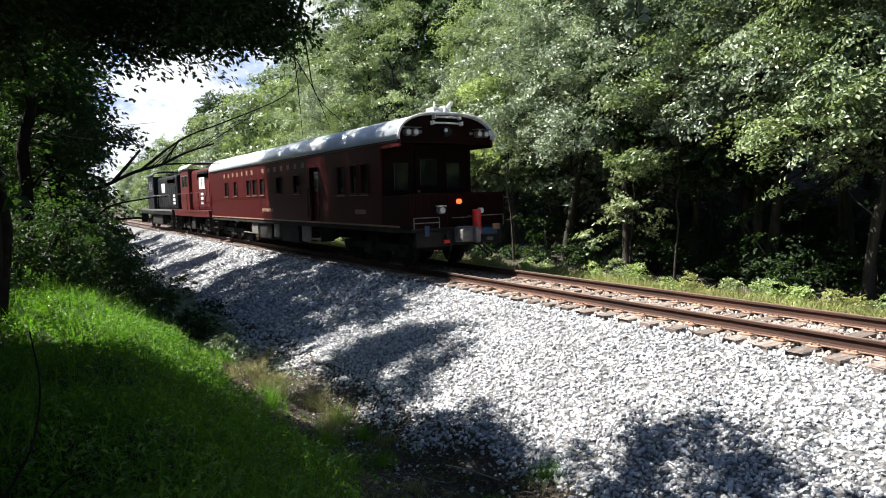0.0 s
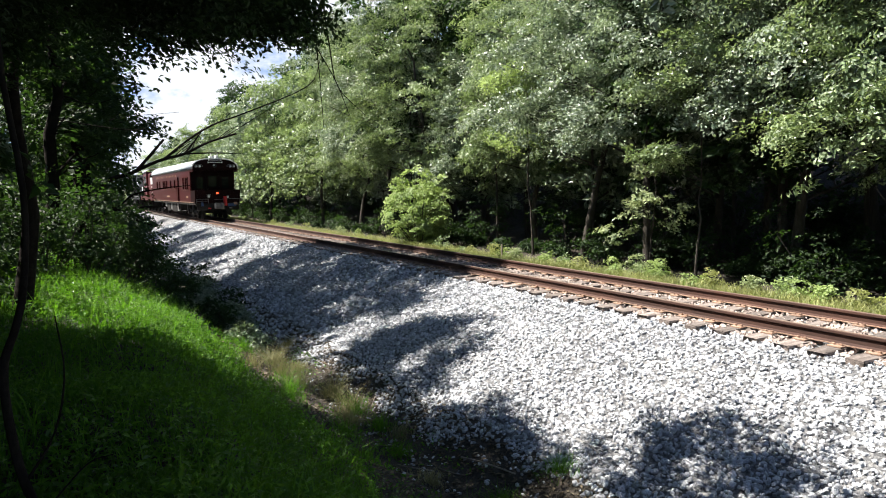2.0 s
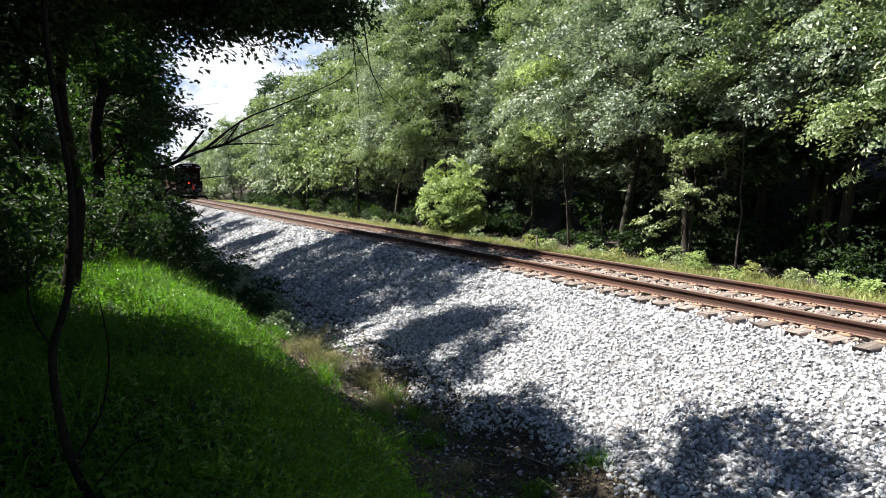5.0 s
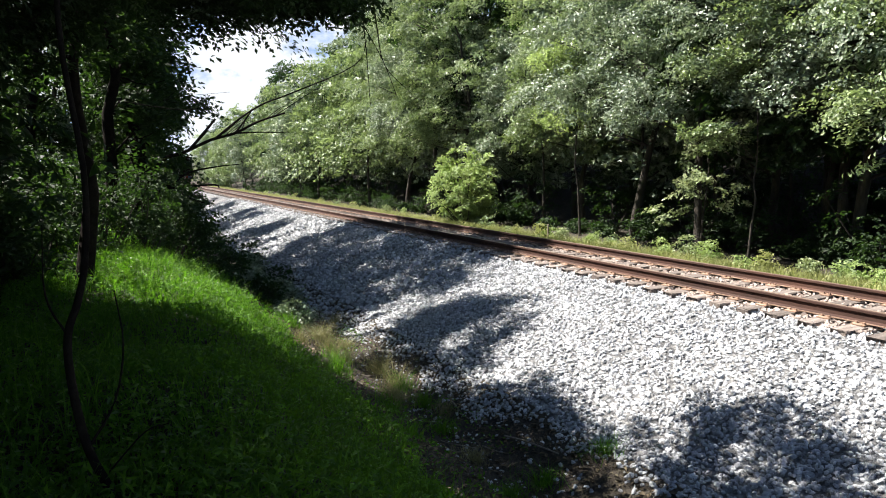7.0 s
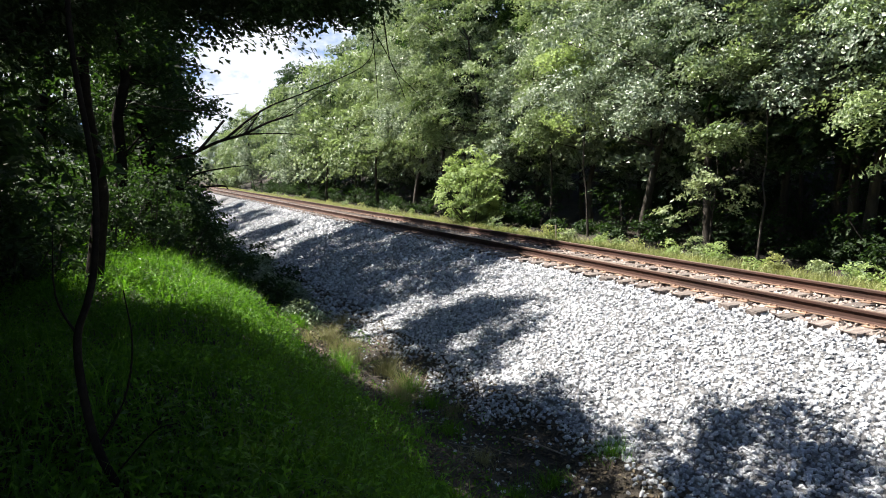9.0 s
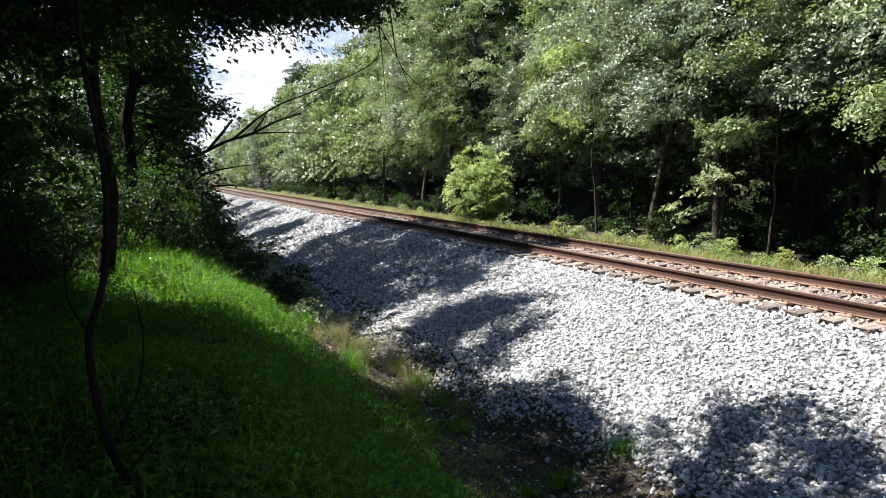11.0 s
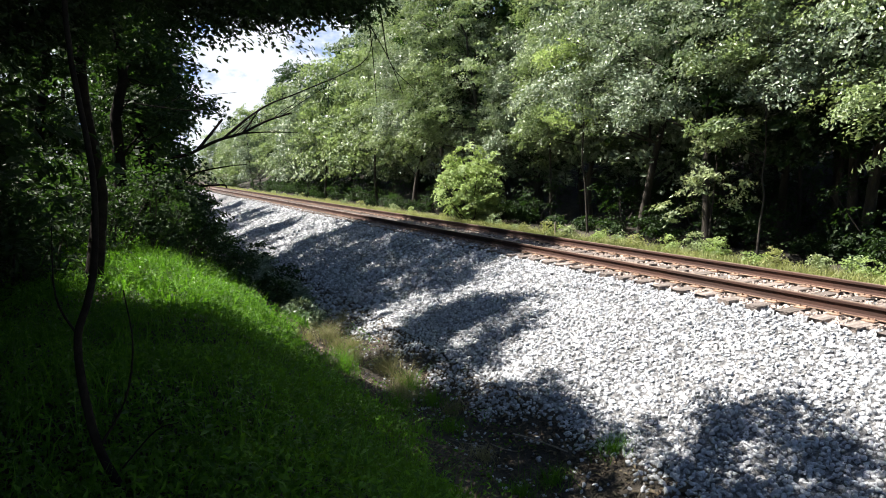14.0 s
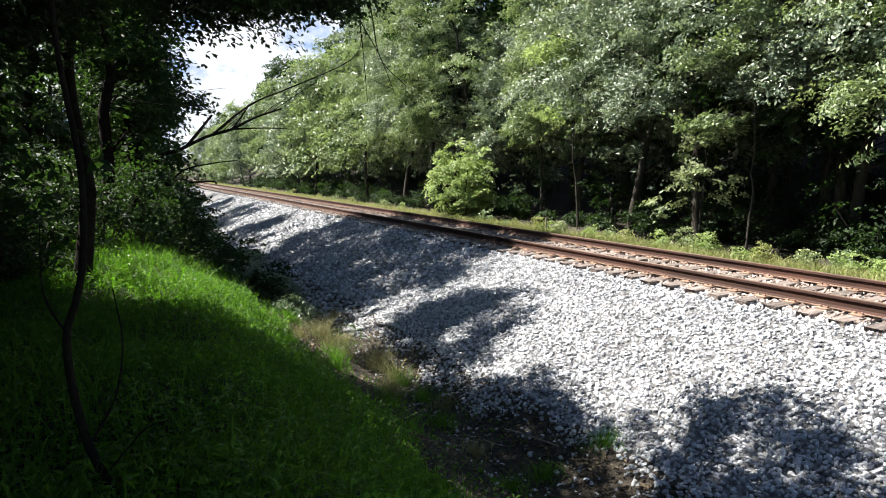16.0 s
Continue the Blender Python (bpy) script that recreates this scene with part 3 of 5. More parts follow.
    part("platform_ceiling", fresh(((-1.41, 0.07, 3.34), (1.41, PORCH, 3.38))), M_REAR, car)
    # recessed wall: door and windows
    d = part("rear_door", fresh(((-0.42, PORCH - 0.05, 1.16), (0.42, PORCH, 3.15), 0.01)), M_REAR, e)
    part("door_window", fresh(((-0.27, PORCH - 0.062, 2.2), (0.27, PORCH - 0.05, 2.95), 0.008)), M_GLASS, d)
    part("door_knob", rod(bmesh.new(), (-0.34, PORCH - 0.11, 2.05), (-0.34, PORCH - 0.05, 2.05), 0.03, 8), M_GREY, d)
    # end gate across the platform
    gate = part("end_gate", fresh(((-1.47, -0.55, 1.10), (1.47, -0.50, 1.95), 0.012), ((-1.49, -0.57, 1.94), (1.49, -0.48, 1.985), 0.012)), M_REAR, car, "maroon panelled end gate with a top rail, coloured dark for shade")
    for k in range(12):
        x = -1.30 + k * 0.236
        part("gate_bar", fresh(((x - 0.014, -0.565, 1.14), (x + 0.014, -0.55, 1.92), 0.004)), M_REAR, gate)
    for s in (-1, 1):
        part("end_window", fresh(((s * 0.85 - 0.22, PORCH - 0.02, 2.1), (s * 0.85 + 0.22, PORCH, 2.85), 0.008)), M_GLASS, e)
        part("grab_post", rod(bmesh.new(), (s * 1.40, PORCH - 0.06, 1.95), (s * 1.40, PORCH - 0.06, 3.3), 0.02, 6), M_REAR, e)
        for k in (0, 1):
            x = s * (1.22 - 0.22 * k)
            lamp = part("marker_lamp", rod(bmesh.new(), (x, -0.16, 3.56), (x, 0.0, 3.56), 0.095, 16), M_GREY, fascia)
            part("lens", rod(bmesh.new(), (x, -0.18, 3.56), (x, -0.16, 3.56), 0.062, 16), M_LENS, lamp)
        part("lamp_hood", fresh(((s * 1.11 - 0.26, -0.2, 3.675), (s * 1.11 + 0.26, 0.0, 3.69), 0.004)), M_GREY, fascia)
        part("small_lamp", rod(bmesh.new(), (s * 0.80, -0.06, 3.58), (s * 0.80, 0.0, 3.58), 0.04, 10), M_GREY, fascia)
    for z, half in ((3.80, 0.45), (3.955, 0.40)):
        bar = part("light_bar", fresh(((-half, -0.14, z), (half, -0.05, z + 0.045), 0.01)), M_WHITE, fascia, "white horizontal lamp bar")
        for x in (-half, half):
            part("bracket", fresh(((x - 0.02, -0.15, z - 0.03), (x + 0.02, 0.0, z + 0.075), 0.005)), M_WHITE, bar)
    hl = part("headlamp", rod(bmesh.new(), (-0.03, -0.16, 3.60), (-0.03, 0.0, 3.60), 0.13, 20), M_BLACK, fascia)
    part("lens", rod(bmesh.new(), (-0.09, -0.175, 3.63), (-0.09, -0.16, 3.63), 0.05, 14), M_LENS, hl)
    part("red_lamp", rod(bmesh.new(), (-0.04, -0.66, 1.76), (-0.04, -0.565, 1.76), 0.06, 16), M_LAMP, gate, "glowing orange-red tail lamp")
    part("lamp_bracket", fresh(((-0.09, -0.62, 1.66), (0.01, -0.55, 1.70), 0.006)), M_BLACK, gate)
    work = part("work_lamp", rod(bmesh.new(), (-0.62, -0.72, 1.55), (-0.62, -0.565, 1.55), 0.10, 18), M_GREY, gate)
    part("lens", rod(bmesh.new(), (-0.62, -0.74, 1.55), (-0.62, -0.72, 1.55), 0.075, 18), M_LENS, work)
    part("lamp_cap", fresh(((-0.73, -0.76, 1.645), (-0.51, -0.57, 1.665), 0.004)), M_WHITE, work)
    # platform, coupler, hoses
    part("platform", fresh(((-1.45, -0.55, 1.00), (1.45, 0.0, 1.10), 0.02)), M_UNDER, car)
    part("buffer_beam", fresh(((-1.35, -0.6, 0.62), (1.35, -0.5, 1.0), 0.02)), M_UNDER, car)
    for a, b in (((-1.40, -0.6, 1.37), (-0.65, -0.6, 1.37)), ((-1.40, -0.6, 1.1), (-1.40, -0.6, 1.37)), ((-0.65, -0.6, 1.1), (-0.65, -0.6, 1.37)), ((0.25, -0.6, 1.37), (1.40, -0.6, 1.37)), ((1.40, -0.6, 1.1), (1.40, -0.6, 1.37)), ((-1.40, -0.6, 1.24), (-0.65, -0.6, 1.24)), ((-0.25, -0.6, 1.34), (0.38, -0.6, 1.34))):
        part("end_rail", rod(bmesh.new(), a, b, 0.013, 6), M_GREY, car)
    bm = fresh(((-0.16, -0.75, 0.78), (0.16, -0.5, 1.06), 0.05), ((-0.30, -1.02, 0.72), (0.22, -0.70, 1.12), 0.07), ((-0.34, -1.2, 0.76), (-0.12, -0.95, 1.06), 0.05), ((0.10, -1.16, 0.70), (0.26, -0.92, 1.1), 0.04))
    part("coupler", bm, M_GREY, car, "pale grey knuckle coupler")
    part("red_cylinder", rod(bmesh.new(), (0.42, -0.75, 0.92), (0.42, -0.75, 1.54), 0.115, 20), M_SIGNRED, car, "bright red upright cylinder")
    part("side_lamp", rod(bmesh.new(), (0.60, -0.72, 1.5), (0.60, -0.62, 1.5), 0.075, 14), M_LENS, car)
    part("blue_plate", fresh(((-1.10, -0.62, 0.90), (-0.96, -0.605, 1.16), 0.01)), M_BLUE, car, "small blue plate")
    part("blue_plate", fresh(((0.62, -0.66, 0.86), (1.15, -0.605, 1.05), 0.01)), M_BLUE, car, "blue angled plate")
    part("yellow_plate", fresh(((1.0, -0.68, 0.98), (1.22, -0.62, 1.14), 0.01)), M_GOLD, car)
    for x0, x1 in ((0.5, 0.75), (0.35, 0.62), (-0.5, -0.62)):
        pts = [(x0, -0.65, 0.95), (x0 + 0.02, -0.85, 0.62), (x1, -0.95, 0.36), (x1 + 0.03, -0.85, 0.30)]
        v, f = tube_arrays(pts, [0.028] * 4, 7)
        mesh_object("air_hose", v, f, M_UNDER, car, True)
    for x in (-0.62, 0.74):
        part("hose_coupling", fresh(((x - 0.1, -0.92, 0.72), (x + 0.08, -0.82, 0.80), 0.015)), M_SIGNRED if x < 0 else M_GREY, car)
    # roof fittings
    bm = fresh(((-0.30, 0.1, 4.05), (0.02, 0.5, 4.26), 0.02), ((0.08, 0.15, 4.05), (0.28, 0.45, 4.32), 0.02))
    rod(bm, (-0.2, 0.2, 4.24), (-0.2, 0.2, 4.42), 0.03), rod(bm, (0.18, 0.2, 4.24), (0.18, -0.05, 4.38), 0.05)
    part("roof_horn", bm, M_WHITE, car, "white roof horn and boxes")
    for k in range(9):
        part("roof_vent", fresh(((-0.25, 2.2 + k * 2.0, 4.04), (0.25, 2.6 + k * 2.0, 4.16), 0.04)), M_ROOF, car)
    truck(car, 2.5, (-1.6, 0, 1.6))
    truck(car, L - 2.7, (-1.6, 0, 1.6))
    for y0, y1, z0, s in ((6.6, 7.5, 0.42, -1), (7.8, 9.6, 0.34, -1), (9.9, 10.6, 0.45, -1), (10.9, 12.4, 0.36, -1), (12.7, 13.6, 0.5, -1), (7, 9, 0.4, 1), (9.5, 12.5, 0.36, 1)):
        part("underfloor_box", fresh(((s * 0.75, y0, z0), (s * 1.36, y1, 1.0), 0.03)), M_UNDER if int(y0) % 3 else M_GREY, car)
    part("air_tank", rod(bmesh.new(), (-0.3, 7.0, 0.7), (-0.3, 9.0, 0.7), 0.24, 16), M_UNDER, car)
    part("brake_pipe", rod(bmesh.new(), (-1.25, 4.5, 0.50), (-1.25, 15.2, 0.50), 0.022, 6), M_GREY, car)
    return car


def engine(label, paint, L, second, half=0.85):
    """A road-switcher diesel engine: frame, hood with doors and louvres, cab, walkway and rails."""
    e = tagged(new("diesel_engine"), label, "locomotive", "cars of the train")
    part("frame", fresh(((-1.45, 0.2, 1.05), (1.45, L - 0.2, 1.42), 0.03)), paint, e)
    for s in (-1, 1):
        part("walkway_edge", fresh(((s * 1.45, 0.2, 1.30), (s * 1.475, L - 0.2, 1.42))), M_GREY if second else M_RED2, e)
    cab0, cab1 = L * 0.6, L * 0.6 + 2.5
    hood = part("long_hood", fresh(((-half, 0.9, 1.42), (half, cab0, 3.75), 0.2)), paint, e)
    part("short_nose", fresh(((-half, cab1, 1.42), (half, L - 0.5, 2.7), 0.15)), paint, e)
    y0, y1 = 1.3, cab0 - 0.2
    n = int((y1 - y0) / 0.75)
    for s in (-1, 1):
        for k in range(n):
            d = part("hood_door", fresh(((s * half, y0 + k * 0.75, 1.6), (s * (half + 0.025), y0 + k * 0.75 + 0.68, 3.0), 0.008)), paint, hood)
            part("latch", fresh(((s * (half + 0.025), y0 + k * 0.75 + 0.05, 2.25), (s * (half + 0.04), y0 + k * 0.75 + 0.12, 2.4))), M_GREY, d)
        part("radiator_grille", fresh(*[((s * half, y0 + 0.2, 3.3 + q * 0.05), (s * (half + 0.03), y0 + 2.8, 3.12 + q * 0.07)) for q in range(7)]), M_UNDER, hood)
        part("letter_block", fresh(*[((s * (half + 0.026), y0 + (3.8 if second else 1.0) + q * 0.72, 2.6), (s * (half + 0.045), y0 + (4.4 if second else 1.6) + q * 0.72, 3.25), 0.004) for q in range(2)]), M_WHITE, hood, "plain white letter blocks")
        part("number_bar", fresh(*[((s * (half + 0.026), y0 + (0.1 if second else 1.4), z), (s * (half + 0.05), y0 + (0.8 if second else 2.0), z + 0.16)) for z in (1.75, 2.0, 2.25)]), M_WHITE, e)
        for k in range(int((L - 2) / 1.6)):
            part("handrail_post", rod(bmesh.new(), (s * 1.42, 1.0 + k * 1.6, 1.42), (s * 1.42, 1.0 + k * 1.6, 2.4), 0.018, 6), M_GREY if second else M_RED2, e)
        part("handrail", rod(bmesh.new(), (s * 1.42, 1.0, 2.4), (s * 1.42, L - 1.0, 2.4), 0.018, 6), M_GREY if second else M_RED2, e)
        for y in (0.25, L - 0.7):
            part("steps", fresh(*[((s * 1.0, y, z), (s * 1.45, y + 0.45, z + 0.04), 0.008) for z in (0.35, 0.62, 0.9)], ((s * 1.0, y - 0.02, 0.3), (s * 1.47, y, 1.1)), ((s * 1.0, y + 0.45, 0.3), (s * 1.47, y + 0.47, 1.1))), M_UNDER, e)
    cab = part("cab", fresh(((-1.25, cab0, 1.42), (1.25, cab1, 3.85), 0.06)), paint, e)
    part("cab_roof", roof_mesh(bmesh.new(), 1.32, 3.84, 4.25, cab0 - 0.1, cab1 + 0.1), paint if second else M_ROOF, cab, "", True)
    for s in (-1, 1):
        for a, b in ((0.35, 1.05), (1.2, 1.9)):
            w = part("cab_window", fresh(((s * 1.25, cab0 + a, 2.75), (s * 1.27, cab0 + b, 3.5), 0.01)), M_GREY, cab)
            part("pane", fresh(((s * 1.27, cab0 + a + 0.05, 2.8), (s * 1.278, cab0 + b - 0.05, 3.45))), M_GLASS, w)
    for k in range(2):
        part("radiator_fan", rod(bmesh.new(), (0, y0 + 1.0 + k * 1.4, 3.74), (0, y0 + 1.0 + k * 1.4, 3.95), 0.55, 20), M_UNDER, hood)
    part("exhaust", fresh(((-0.3, cab0 - 0.9, 3.7), (0.3, cab0 - 0.5, 4.0), 0.03)), M_UNDER, hood)
    part("fuel_tank", fresh(((-1.3, L / 2 - max(0.45, L / 2 - 4.9), 0.30), (1.3, L / 2 + max(0.45, L / 2 - 4.9), 1.05), 0.12)), M_UNDER, e)
    part("coupler", fresh(((-0.15, -0.45, 0.75), (0.15, 0.3, 1.05), 0.04), ((-0.15, L - 0.3, 0.75), (0.15, L + 0.3, 1.05), 0.04)), M_UNDER, e)
    truck(e, 2.6), truck(e, L - 2.6)
    return e


coach = build_coach()
red_engine = engine("dull red diesel engine with white letter blocks", M_RED2, 9.8, False, 1.1)
black_engine = engine("black diesel engine with white letter blocks and handrails", M_BLACK, 14.0, True, 0.95)


def motions():
    for thing, ahead in ((coach, 0.0), (red_engine, 20.7), (black_engine, 31.0)):
        walk(thing, [(t, pose(TRACK_X, y + ahead, 0)) for t, y in TRAIN])


# ---- woods beyond the track ----
def crown_shapes(rng, h, spread, low=0.2, count=22, clumps=20):
    """Rounded leaf clumps spread unevenly over the outside of a tall crown."""
    out = []
    for k in range(clumps):
        u = (k + rng.random()) / clumps
        z = h * (low + (0.95 - low) * u)
        reach = spread * (0.62 + 0.38 * math.sin(math.pi * min(1.0, 0.25 + u * 0.8))) * (1.0 if u < 0.75 else 1.9 - 1.2 * u)
        a = k * 2.4 + rng.uniform(-0.5, 0.5)
        d = reach * rng.uniform(0.35, 0.85)
        r = rng.uniform(0.28, 0.5) * spread * (0.75 if u > 0.85 else 1.0)
        out.append((math.cos(a) * d, math.sin(a) * d, z, r, r, r * rng.uniform(0.45, 0.75), count))
    return out


WOOD = "trees of the wood beyond the track"


def build_right_woods():
    rng = random.Random(21)
    kinds = []
    for k, (h, sp, m, txt) in enumerate([(12.5, 3.4, M_LEAF, "tall broadleaf tree with layered mid-green sunlit foliage"), (11.0, 3.0, M_LEAF_B, "broadleaf tree with yellow-green sunlit foliage"),
                                        (13.5, 3.6, M_LEAF, "tall broadleaf tree with deep green glossy leaves"), (9.0, 2.6, M_LEAF, "younger broadleaf tree with drooping green sprays"),
                                        (14.5, 3.8, M_LEAF_SHADE, "tall broadleaf tree at the wood's edge, leaves coloured dark for shade")]):
        kinds.append((h, sp, m, txt))
    spots = []
    y = -4.0
    while y < 135:
        spots.append((15.7 + rng.uniform(-0.7, 0.9), y, rng.choice([0, 0, 1, 2, 3] if y < 24 else [1, 1, 0, 3] if y < 38 else [1, 1, 3])))
        spots.append((19.5 + rng.uniform(-1.2, 1.5), y + 1.6, rng.choice([0, 2, 4])))
        if y < 60:
            spots.append((17.9 + rng.uniform(-0.6, 0.6), y + 1.5, 8 if y > 13 else 9))
            spots.append((23.0 + rng.uniform(-1, 1), y + 0.5, rng.choice([2, 4])))
        y += 3.2 + rng.uniform(0, 0.9) + (0.04 * y if y > 30 else 0)
    spots += [(15.9, 9.6, 2), (17.3, 13.0, 0), (15.8, 6.3, 0)]
    spots += [(x, 235 + 6 * math.sin(x), 4) for x in (-16, -9, -3, 3, 9, 15, 22, 30)]
    first = {}
    for x, y, k in spots:
        if x < 17.2 and 20.8 < y < 28.6:
            x = 16.9
        k = k if x < 17 and y < 40 or k > 4 else k + 5
        z = float(ground_z(np.array(x), np.array(y)))
        if k not in first:
            h, sp, m, txt = kinds[k % 5]
            r2 = random.Random(50 + k)
            shapes = crown_shapes(r2, h, sp * (1.12 if k < 5 else 1), 0.25 if k < 5 else 0.2, 15 if k < 5 else 10)
            if k < 5:
                shapes += [(-2.0, 0.5, h * 0.34, 1.2, 1.5, 0.7, 26), (-1.7, -0.4, h * 0.52, 1.2, 1.5, 0.8, 26)]
                shapes += [(-sp * r2.uniform(0.5, 0.75), sp * r2.uniform(-0.7, 0.7), h * (0.34 + 0.075 * q), 0.95, 1.1, 0.62, 15) for q in range(8)]
            # Odd kinds of the inner rows take the leaf colour darkened for shade.
            first[k] = tree("broadleaf_tree", 60 + k, (x, y, z), h * 0.93, 0.05 + 0.007 * h, shapes, 0.10 if k < 5 else 0.25, 74 if k < 5 else 36, 0.44 if k < 5 else 0.75, m if k < 5 else (m, M_LEAF_SHADE)[k % 2], txt, (r2.uniform(-0.6, 0.2), 0.2), 26, group=WOOD, upward=0.55)
        else:
            copy_thing(first[k], pose(x, y, z, rng.uniform(-3, 3), rng.uniform(-3, 3), rng.uniform(-40, 40) if k < 5 else rng.uniform(0, 360)) @ Matrix.Scale(rng.uniform(0.9, 1.12) * (1.0 if y < 27 else 1.2 if y < 42 else 0.98 if y < 98 else 0.75), 4))


build_right_woods()


def bush(name, seed, at, rx, ry, rz, n, leaf, per, material, label, spray=0.3, cat="bush"):
    rng = np.random.default_rng(seed)
    ob = tagged(new(name), label, cat)
    ob.location = at
    c = blobs(rng, [(0, 0, rz * 0.95, rx, ry, rz * 0.85, n), (rx * 0.3, ry * 0.2, rz * 0.5, rx * 0.8, ry * 0.8, rz * 0.5, n // 2)])
    c[:, 2] = np.maximum(c[:, 2], 0.06)
    stems = [tube_arrays(wavy(rng, (rng.normal() * 0.08, rng.normal() * 0.08, -0.1), q, 5, 0.02), np.linspace(0.018, 0.004, 5) * min(1.6, 0.4 + rz), 4) for q in c[: max(6, n // 5)]]
    v, f = joined(stems)
    mesh_object("stem", v, f, M_BARK, ob)
    p, nm = sprays(rng, c, spray, per)
    p[:, 2] = np.maximum(p[:, 2], 0.01)
    v, f = leaf_arrays(rng, p, nm, leaf, leaf * 0.55)
    mesh_object("foliage", v, f, material, ob)
    return ob


bush("bush", 31, (13.2, 24.4, gz(13.2, 24.4)), 1.35, 1.55, 1.8, 170, 0.12, 60, M_BUSH, "bright yellow-green rounded bush beside the track", 0.32)


def build_understory():
    rng = random.Random(77)
    # Shrub leaves are coloured dark to stand for the gloom under the crowns.
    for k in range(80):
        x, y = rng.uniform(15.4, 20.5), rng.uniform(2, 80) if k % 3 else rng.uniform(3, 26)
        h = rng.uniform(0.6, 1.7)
        bush("shrub", 300 + k, (x, y, gz(x, y)), h * 0.95, h * 0.95, h, 26, 0.11, 26, M_LEAF_SHADE, "woodland shrub under the trees, leaves coloured dark for shade", 0.34, "shrub")
    for k in range(24):
        x, y = rng.choice([rng.uniform(12.8, 17), rng.uniform(2.2, 5.0), rng.uniform(-6, 24)]), rng.uniform(95, 190)
        if 5.2 < x < 12.8:
            y = rng.uniform(222, 230)
        h = rng.uniform(1.2, 2.2)
        bush("shrub", 640 + k, (x, y, gz(x, y)), h * 1.3, h * 1.3, h, 40, 0.3, 24, rng.choice([M_LEAF, M_LEAF_B]), "pale green distant shrub beside the track", 0.6, "shrub")
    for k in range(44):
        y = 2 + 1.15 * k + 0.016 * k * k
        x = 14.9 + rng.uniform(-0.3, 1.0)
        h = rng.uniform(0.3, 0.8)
        bush("shrub", 400 + k, (x, y, gz(x, y)), h * 1.2, h * 1.2, h, 26, 0.12, 20, M_LEAF_SHADE, "low shrub at the wood's edge, leaves coloured dark for shade", 0.32, "shrub")


build_understory()


def build_edge_saplings():
    grp = "young trees at the wood's edge"
    tree("young_tree", 801, (13.9, 11.0, gz(13.9, 11.0)), 6.2, 0.035, [(-0.55, 0.75, 3.2, 0.75, 0.8, 0.35, 34), (-0.3, 0.9, 4.9, 1.2, 1.2, 0.5, 44), (0.2, -0.3, 5.9, 1.2, 1.2, 0.5, 36)], 0.11, 46, 0.36, M_LEAF_B, "slim young tree with bright yellow-green leaves", (0.1, 0.1), 16, group=grp)
    tree("young_tree", 802, (13.9, 12.48, gz(13.9, 12.48)), 3.4, 0.03, [(-0.35, -0.2, 2.0, 0.6, 0.7, 0.5, 16), (0.35, 0.5, 2.8, 0.5, 0.5, 0.4, 9), (-0.5, 0.6, 1.35, 0.5, 0.5, 0.4, 10), (0.4, -0.6, 1.6, 0.45, 0.45, 0.4, 8)], 0.10, 34, 0.26, M_PALE, "low young tree with pale sunlit leaves", (0.0, 0.2), 14, group=grp)
    tree("young_tree", 803, (15.0, 18.9, gz(15.0, 18.9)), 7.2, 0.05, [(-0.6, 0.4, 6.3, 1.1, 1.1, 0.5, 50), (-0.3, 0.4, 4.2, 1.0, 1.0, 0.5, 30)], 0.11, 50, 0.4, M_BUSH, "young tree with a pale yellow-green sunlit crown", (0.0, 0.2), 16, group=grp)
    tree("young_tree", 804, (16.6, 10.9, gz(16.6, 10.9)), 7.5, 0.11, [(-1.0, 0.2, 6.4, 1.6, 1.8, 0.6, 60), (0.4, 0, 7.4, 1.5, 1.5, 0.6, 40)], 0.12, 50, 0.5, M_LEAF, "young tree with a thick dark trunk at the wood's edge", (0.0, 0.2), 20, group=grp)
    for k, (x, y) in enumerate([(16.2, 17.1), (16.6, 14.4), (17.2, 8.6), (16.0, 22.6), (17.5, 12.5), (15.9, 30.0)]):
        strand("slim_tree", [(0.05 + 0.012 * (k % 3), 0.035, [(x, y, gz(x, y) - 0.1), (x + 0.05, y + 0.06, 1.6), (x - 0.06, y, 3.6), (x + 0.1, y + 0.1, 6.4)])], M_BARK, "slim bare upright tree standing in the shaded wood", "tree", 7)


# ---- woods on the camera's side ----


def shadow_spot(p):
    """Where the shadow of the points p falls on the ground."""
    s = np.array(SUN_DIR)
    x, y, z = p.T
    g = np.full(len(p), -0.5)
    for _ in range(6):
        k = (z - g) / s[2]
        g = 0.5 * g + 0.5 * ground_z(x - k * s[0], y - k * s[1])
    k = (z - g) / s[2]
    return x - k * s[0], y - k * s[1]


